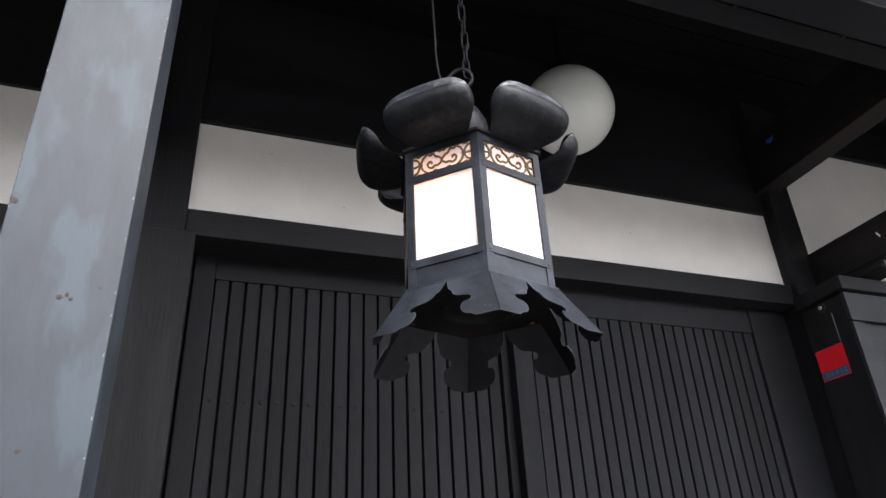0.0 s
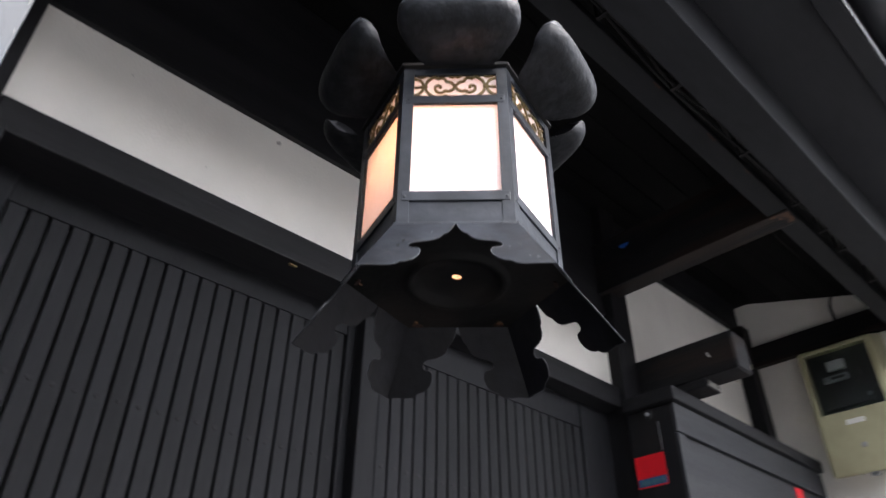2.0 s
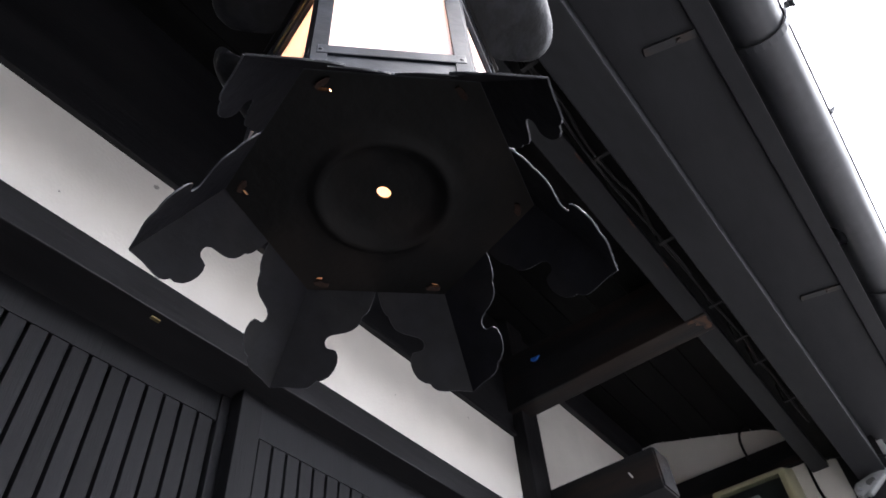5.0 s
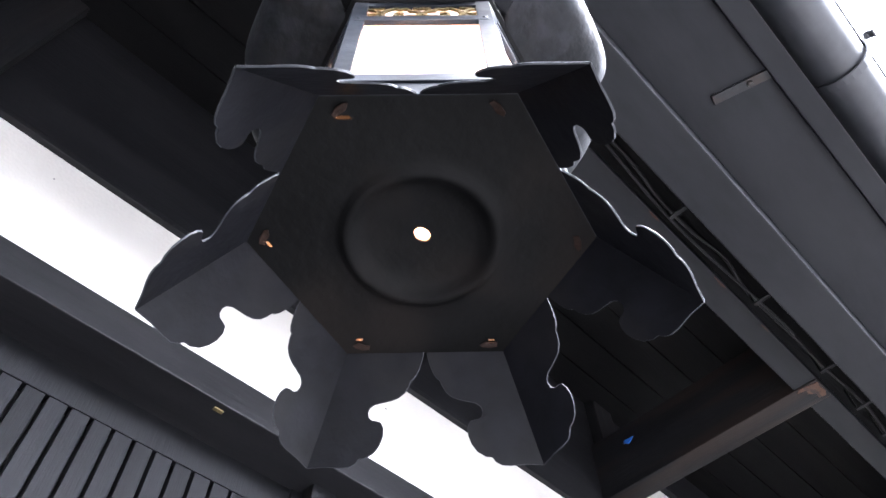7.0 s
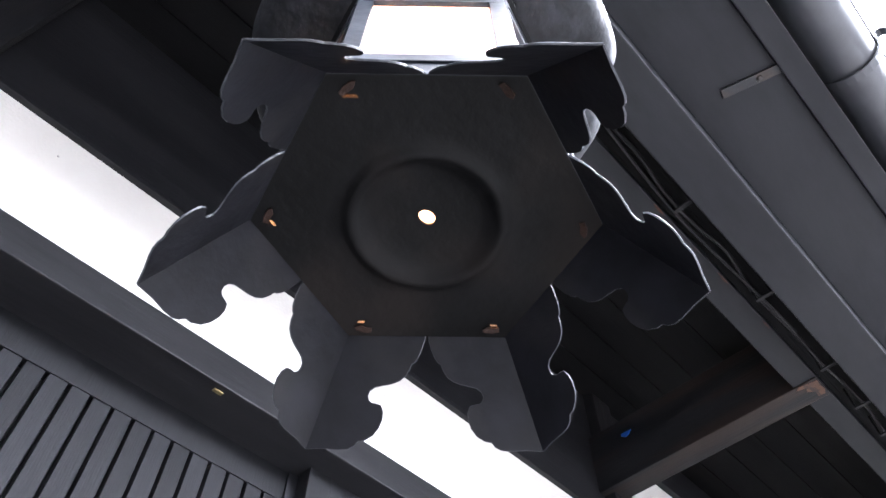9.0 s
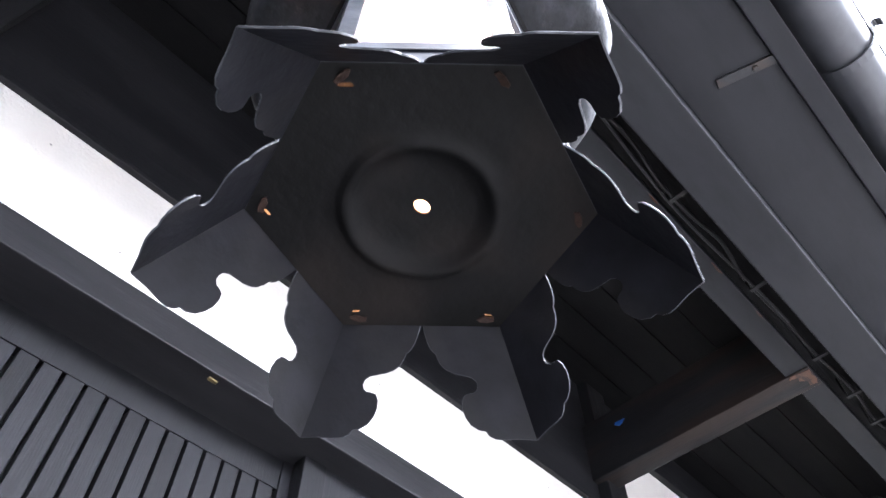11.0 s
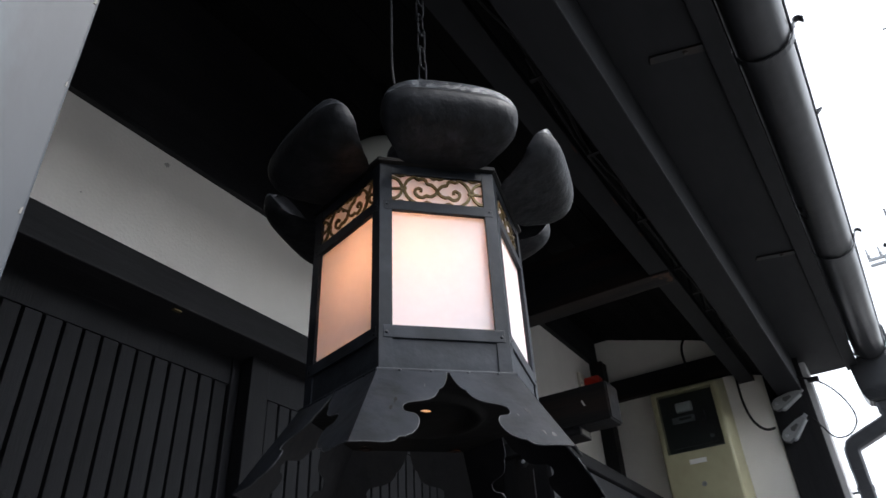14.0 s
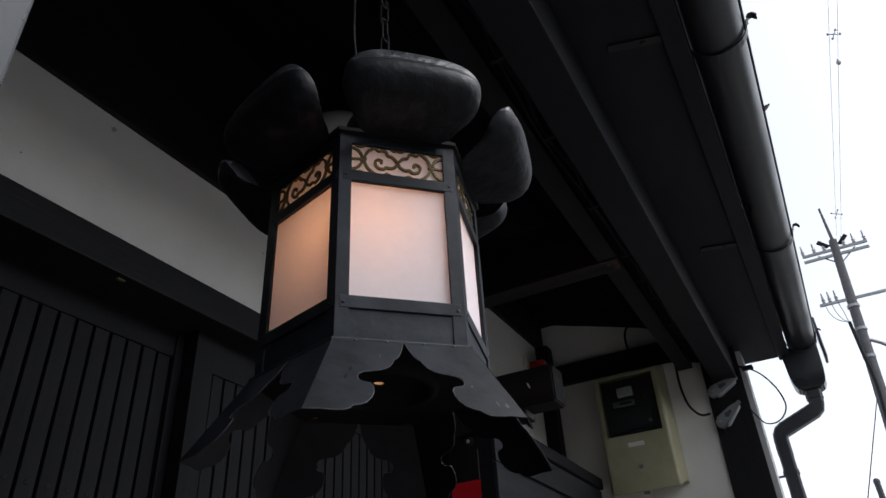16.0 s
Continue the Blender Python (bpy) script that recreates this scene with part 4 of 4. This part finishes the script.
        studs.append(part("rivet", bm, M_IRON, collar))
    # puffed roof petal over a face
    prof = [(0.098, 2.0565), (0.112, 2.0580), (0.126, 2.0585), (0.142, 2.0600), (0.157, 2.0640), (0.1660, 2.0710), (0.1705, 2.0795), (0.1712, 2.0875), (0.1690, 2.0940), (0.1665, 2.0975), (0.1650, 2.1048), (0.1620, 2.1122), (0.1565, 2.1180)]
    wide = [0.052, 0.058, 0.063, 0.0660, 0.0670, 0.0675, 0.0675, 0.0672, 0.0666, 0.0650, 0.0620, 0.0560, 0.0450]
    prof = smooth_line([(r, z, w) for (r, z), w in zip(prof, wide)], 3)
    bm = bmesh.new()
    dirn = Vector((math.cos(radians(225)), math.sin(radians(225)), 0))
    along = Vector((-dirn.y, dirn.x, 0))
    cols = 20
    grids = []
    for off in (0.0, -0.0016):
        grid = []
        for i, q in enumerate(prof):
            row = []
            for j in range(cols + 1):
                u = math.sin(math.pi * (j / cols - 0.5))
                v = i / (len(prof) - 1)
                pinch = (1 - abs(u) ** 3.4) ** 0.45
                r = q.x * pinch + (0.132 + 0.029 * v) * (1 - pinch) + off
                z = q.y * pinch + (2.066 + 0.039 * v) * (1 - pinch) - 0.003 * abs(u) ** 2.5
                p = dirn * r + along * (0.0048 + q.z * u)
                row.append(bm.verts.new((p.x, p.y, H(z))))
            grid.append(row)
        grids.append(grid)
    # inner sheet shade-dark, top rows sky-pale: light laid into the materials
    for g_ in grids:
        for i in range(len(prof) - 1):
            for j in range(cols):
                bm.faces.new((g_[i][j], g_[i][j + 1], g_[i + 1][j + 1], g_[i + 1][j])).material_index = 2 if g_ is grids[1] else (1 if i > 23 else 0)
    o, n_ = grids
    last = len(prof) - 1
    for i in range(last):
        for j in (0, cols):
            bm.faces.new((o[i][j], o[i + 1][j], n_[i + 1][j], n_[i][j]))
    for j in range(cols):
        for i in (0, last):
            bm.faces.new((o[i][j], o[i][j + 1], n_[i][j + 1], n_[i][j]))
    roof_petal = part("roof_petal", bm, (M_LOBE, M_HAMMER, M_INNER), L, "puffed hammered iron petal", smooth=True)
    petals = [petal]
    for k in range(1, 6):
        turned_copy(pane, k, "pane", L, "milky white glowing pane")
        turned_copy(gal, k, "openwork", L, "brassy cloud-scroll openwork")
        for q in rails:
            band = turned_copy(q, k, "rail", L)
        shared("wave_relief", waves.data, band, label="fine wave pattern in low relief")
        c = turned_copy(corner, k, "corner_strip", L)
        for q in rivets:
            shared("rivet", q.data, c)
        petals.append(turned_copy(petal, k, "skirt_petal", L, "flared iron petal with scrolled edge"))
        shared("rim", rim.data, petals[k], label="worn edge with a painted highlight")
        c = turned_copy(collar, k, "collar", L)
        for q in studs:
            shared("rivet", q.data, c)
        if k % 2 == 0:
            for q in spots:
                shared("stain", q.data, petals[k], label="dark stain")
        turned_copy(roof_petal, k, "roof_petal", L, "puffed hammered iron petal")
    # scratches and nail holes on two of the petals
    for k, side, s, h, ds, dh, mm, word in ((0, -1, 0.12, 0.86, 0.022, 0.030, M_SCRATCH, "scratch"), (0, -1, 0.20, 0.83, 0.016, 0.040, M_SCRATCH, "scratch"), (0, -1, 0.36, 0.62, 0.012, 0.02, M_SCRATCH, "scratch"),
                                         (5, 1, 0.33, 0.46, 0.022, 0.045, M_UNDER, "hole"), (5, 1, 0.30, 0.56, 0.018, 0.03, M_UNDER, "hole"), (5, 1, 0.66, 0.24, 0.010, 0.03, M_SCRATCH, "scratch")):
        bm = bmesh.new()
        low = [skirt_point(side, s + ds * math.cos(q) * rnd.uniform(0.4, 1.2), h + dh * math.sin(q) * rnd.uniform(0.4, 1.2), 0.0) for q in np.linspace(0, 2 * math.pi, 8)[:-1]]
        out = skirt_point(side, s, h, 1.0) - skirt_point(side, s, h, 0.0)
        lower = [bm.verts.new(q + out * 0.0006) for q in low]
        upper = [bm.verts.new(q + out * 0.00115) for q in low]
        bm.faces.new(lower)
        bm.faces.new(upper)
        for i in range(len(low)):
            j = (i + 1) % len(low)
            bm.faces.new((lower[i], lower[j], upper[j], upper[i]))
        part(word, bm, mm, petals[k], "pale scratch" if word == "scratch" else "dark nail hole")
    # roof plate, dome and ring
    def hexring(bm, r, z):
        return [bm.verts.new((r * math.cos(radians(195 + 60 * i)), r * math.sin(radians(195 + 60 * i)), H(z))) for i in range(6)]
    bm = bmesh.new()
    rows = [hexring(bm, 0.020, 2.062), hexring(bm, 0.114, 2.055), hexring(bm, 0.118, 2.057), hexring(bm, 0.118, 2.061), hexring(bm, 0.085, 2.085), hexring(bm, 0.030, 2.125)]
    for r0, r1 in zip(rows, rows[1:]):
        for i in range(6):
            bm.faces.new((r0[i], r0[(i + 1) % 6], r1[(i + 1) % 6], r1[i]))
    part("roof", bm, M_UNDER, L, "near-black roof plate")
    part("dome", lathe([(0.036, H(2.118)), (0.040, H(2.130)), (0.037, H(2.155)), (0.026, H(2.178)), (0.012, H(2.192)), (0.006, H(2.205)), (0.006, H(2.235)), (0, H(2.238))], 28), M_LOBE, L, smooth=True)
    part("ring", tube([(0.020 * math.cos(q) * 0.86, 0.020 * math.cos(q) * -0.5, H(2.250) + 0.021 * math.sin(q)) for q in np.linspace(0, 2 * math.pi, 25)[:-1]], 0.0032, 8, closed=True), M_LOBE, L, smooth=True)
    # bottom plate with a pressed dish, a centre hole and torn slots near the corners
    bm = bmesh.new()
    sides = 144
    def round_ring(r, z, squash=1.0):
        return [bm.verts.new((r * math.cos(2 * math.pi * i / sides + radians(195)), squash * r * math.sin(2 * math.pi * i / sides + radians(195)), H(z))) for i in range(sides)]
    def hex_ring(r, z):
        out = []
        for i in range(sides):
            q = (2 * math.pi * i / sides) % (math.pi / 3) - math.pi / 6
            rr = r * math.cos(math.pi / 6) / math.cos(q)
            w = 2 * math.pi * i / sides + radians(195)
            out.append(bm.verts.new((rr * math.cos(w), rr * math.sin(w), H(z))))
        return out
    rows = [round_ring(0.0062, 1.8405, 0.8), round_ring(0.0064, 1.8388, 0.8), round_ring(0.026, 1.8384), round_ring(0.036, 1.8375), round_ring(0.042, 1.8355), round_ring(0.046, 1.8315), round_ring(0.0485, 1.8293),
            round_ring(0.0510, 1.8286), round_ring(0.0535, 1.8295), round_ring(0.0560, 1.8318), round_ring(0.0590, 1.8330), round_ring(0.066, 1.8332), hex_ring(0.1008, 1.8330), hex_ring(0.1034, 1.8330), hex_ring(0.1056, 1.8330), hex_ring(0.1176, 1.8328)]
    slots = set()
    for k, (first, count) in enumerate(((0, 2), (-1, 1), (0, 0), (0, 1), (-1, 1), (-1, 1))):
        slots |= {(12 + (k % 2), (24 * k + first + i) % sides) for i in range(count)}
    for j, (r0, r1) in enumerate(zip(rows, rows[1:])):
        for i in range(sides):
            if (j, i) not in slots:
                bm.faces.new((r0[i], r0[(i + 1) % sides], r1[(i + 1) % sides], r1[i]))
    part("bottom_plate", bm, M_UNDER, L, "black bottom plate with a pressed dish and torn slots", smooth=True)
    for i in range(6):
        w = radians(195 + 60 * i + (3.5, -3, 2, 3, -3.5, 2.5)[i])
        c0 = Vector((0.1055 * math.cos(w), 0.1055 * math.sin(w), H(1.8328)))
        bm = prism([(-0.0060, -0.0022), (-0.001, -0.0030), (0.0052, -0.0016), (0.0066, 0.0008), (0.002, 0.0028), (-0.003, 0.0012), (-0.0062, 0.0018)], -0.0022, -0.0010, "z", bevel=0.0003)
        bmesh.ops.transform(bm, matrix=Matrix.Translation(c0) @ Matrix.Rotation(w + radians(70 + 40 * (i % 2)), 4, "Z") @ Matrix.Rotation(radians(16), 4, "X"), verts=bm.verts)
        part("tab", bm, M_TAB, L, "bent copper fixing tab")
    # bulb and its holder
    part("bulb", lathe([(0.013, H(2.004)), (0.020, H(1.996)), (0.030, H(1.978)), (0.033, H(1.962)), (0.029, H(1.944)), (0.018, H(1.932)), (0, H(1.929))], 24, centre=(-0.036, -0.010, 0)), M_BULB, L, "lit warm bulb", smooth=True)
    part("bulb_holder", lathe([(0.0, H(2.060)), (0.014, H(2.060)), (0.014, H(1.999)), (0.0, H(1.999))], 16, centre=(-0.038, -0.010, 0)), M_IRON, L, smooth=True)
    return L


lantern()


# ---- chain and wire ----
def chain():
    c = thing("lantern_chain", (LX + 0.011, LY - 0.004, 2.285), "dark iron chain holding the lantern from the eave", "chain")
    ln, wd = 0.041, 0.0058
    def link_line(flip):
        out = []
        for q in np.linspace(0, 2 * math.pi, 17)[:-1]:
            x = wd * math.cos(q)
            z = (ln / 2 - wd) * (1 if math.sin(q) > 0 else -1) + wd * math.sin(q)
            out.append((x, 0, z) if not flip else (0, x, z))
        return out
    data = [None, None]
    i, z = 0, 0.015
    top = ceiling_z(LY) - 2.285
    while z < top:
        f = i % 2
        if data[f] is None:
            o = part("link", tube(link_line(f), 0.0015, 6, closed=True), M_LOBE, c, smooth=True)
            data[f] = o.data
            o.location = (0, 0, z)
        else:
            shared("link", data[f], c, (0.001 * math.sin(i), 0, z))
        z += ln - 0.0085
        i += 1
    part("hook", tube(smooth_line([(0, 0, top + 0.01), (0, 0, top - 0.015), (0.008, 0, top - 0.03), (0, 0, top - 0.04), (-0.008, 0, top - 0.032)]), 0.003, 8), M_IRON, c, smooth=True)
    return c


chain()
cable("lantern_wire", [(LX - 0.012, LY, 2.215), (LX - 0.034, LY + 0.01, 2.29), (LX - 0.038, LY + 0.01, 2.4), (LX - 0.038, LY + 0.012, 2.55), (LX - 0.038, LY + 0.012, ceiling_z(LY + 0.012) + 0.003)], 0.0020, "thin black flex feeding the lantern")


# ---- utility pole and wires ----
def utility_pole():
    px, py = 21.0, -1.70
    p = thing("utility_pole", (px, py, 0), "weathered utility pole with crossarms and insulators", "utility pole")
    part("shaft", tube([(0, 0.78, 0), (0, 0.385, 6), (0.0, -0.02, 12.1)], [0.20, 0.165, 0.11], 14), M_POLE, p, smooth=True)
    part("top_spike", tube([(0, -0.02, 12.0), (0, 0.0, 13.25)], [0.05, 0.03], 8), M_POLE, p)
    for z, y0, y1 in ((11.80, -0.84, 0.90), (11.62, -0.84, 0.90), (10.18, -0.78, 0.92)):
        part("crossarm", box(-0.04, 0.04, y0, y1, z - 0.035, z + 0.035), M_STEEL, p, "grey steel crossarm")
    for z, ys in ((11.84, (-0.80, -0.52, -0.26, 0.28, 0.55, 0.86)), (10.22, (0.46, 0.63, 0.79))):
        for y in ys:
            part("insulator", lathe([(0.02, 0), (0.05, 0.03), (0.03, 0.07), (0.055, 0.10), (0.03, 0.16), (0.02, 0.32), (0, 0.34)], 8, centre=(0, y, z)), M_METERGREY, p)
    for s in (-1, 1):
        part("brace", tube([(0, 0, 11.3), (0, 0.5 * s, 11.72)], 0.02, 6), M_STEEL, p)
        part("hanger", prism([(0.1 * s, 11.95), (0.35 * s, 12.2), (0.42 * s, 12.12), (0.2 * s, 11.9)], -0.03, 0.03, "x"), M_CABLE, p)
    part("cable_riser", tube(smooth_line([(-0.2, 0.38, 9.45), (-0.2, 0.36, 8.6), (-0.2, 0.33, 7.6), (-0.2, 0.42, 6.4), (-0.2, 0.55, 4.0)]), 0.045, 6), M_CABLE, p)
    for y in (0.46, 0.63, 0.79):
        part("jumper", tube(smooth_line([(0, y, 10.2), (-0.05, y - 0.05, 9.85), (-0.1, y * 0.6 + 0.12, 9.6), (-0.2, 0.38, 9.45)]), 0.013, 5), M_METERGREY, p)
    for z in (9.9, 9.2, 8.4):
        part("band", tube([(0, 0.066 * (11.8 - z), z), (0, 0.066 * (11.8 - z), z + 0.08)], 0.165, 14), M_STEEL, p)
    part("transformer_arm", tube(smooth_line([(0, 0.05, 8.9), (0, -0.3, 8.6), (0, -0.35, 8.0), (0, 0.05, 7.6)]), 0.05, 8), M_STEEL, p)
    return p


utility_pole()
for y0, y1 in ((-1.83, -2.115), (-1.96, -2.27)):
    d0 = Vector((21.0, y0 - 0.03, 12.2))
    step = Vector((-8.1, y1 - y0, 0.02))
    tagged(part("power_line", tube([d0, d0 + step, d0 + 2.2 * step, d0 + 4 * step], 0.0045, 5), M_METERGREY), "thin grey power line above the street", "power line", "power lines")
tagged(part("guy_wire", tube([(21.0, -1.37, 7.54), (21.0, 1.87, -0.05)], 0.014, 5), M_CABLE), "thin guy wire of the utility pole", "wire")


def line_spacer(place, r):
    """Four-armed spacer clamped on the two power lines."""
    c = thing("line_spacer", place, "small grey four-armed spacer on the power lines", "spacer", "line spacers")
    for q in (0.5, 2.1, 3.6, 5.2):
        arm = part("arm", tube([(0, 0, 0), (0, r * math.cos(q), r * math.sin(q))], 0.012, 5), M_METERGREY, c)
        part("clamp", lathe([(0, -0.03), (0.025, -0.015), (0.025, 0.015), (0, 0.03)], 6, centre=(0, r * math.cos(q), r * math.sin(q))), M_METERGREY, arm)


line_spacer((12.34, -2.25, 12.22), 0.11)
line_spacer((19.70, -1.93, 12.22), 0.13)
b = thing("line_weight", (13.18, -2.28, 12.16), "small dark ball clamped on a power line", "line fitting")
part("ball", lathe([(0, -0.055), (0.035, -0.04), (0.05, 0), (0.035, 0.04), (0, 0.055)], 10), M_METERGREY, b, smooth=True)
part("clamp", tube([(0, 0, 0.05), (0, 0, 0.10)], 0.012, 6), M_METERGREY, b)

b = thing("street_post", (12.0, -0.13, 0.0), "slim dark steel post standing by the street", "post")
part("shaft", tube([(0, 0, 0), (0, 0, 3.72)], 0.042, 12), M_GUTTER, b, smooth=True)
part("cap", lathe([(0.046, 3.70), (0.046, 3.74), (0.03, 3.765), (0, 3.77)], 12), M_GUTTER, b, smooth=True)
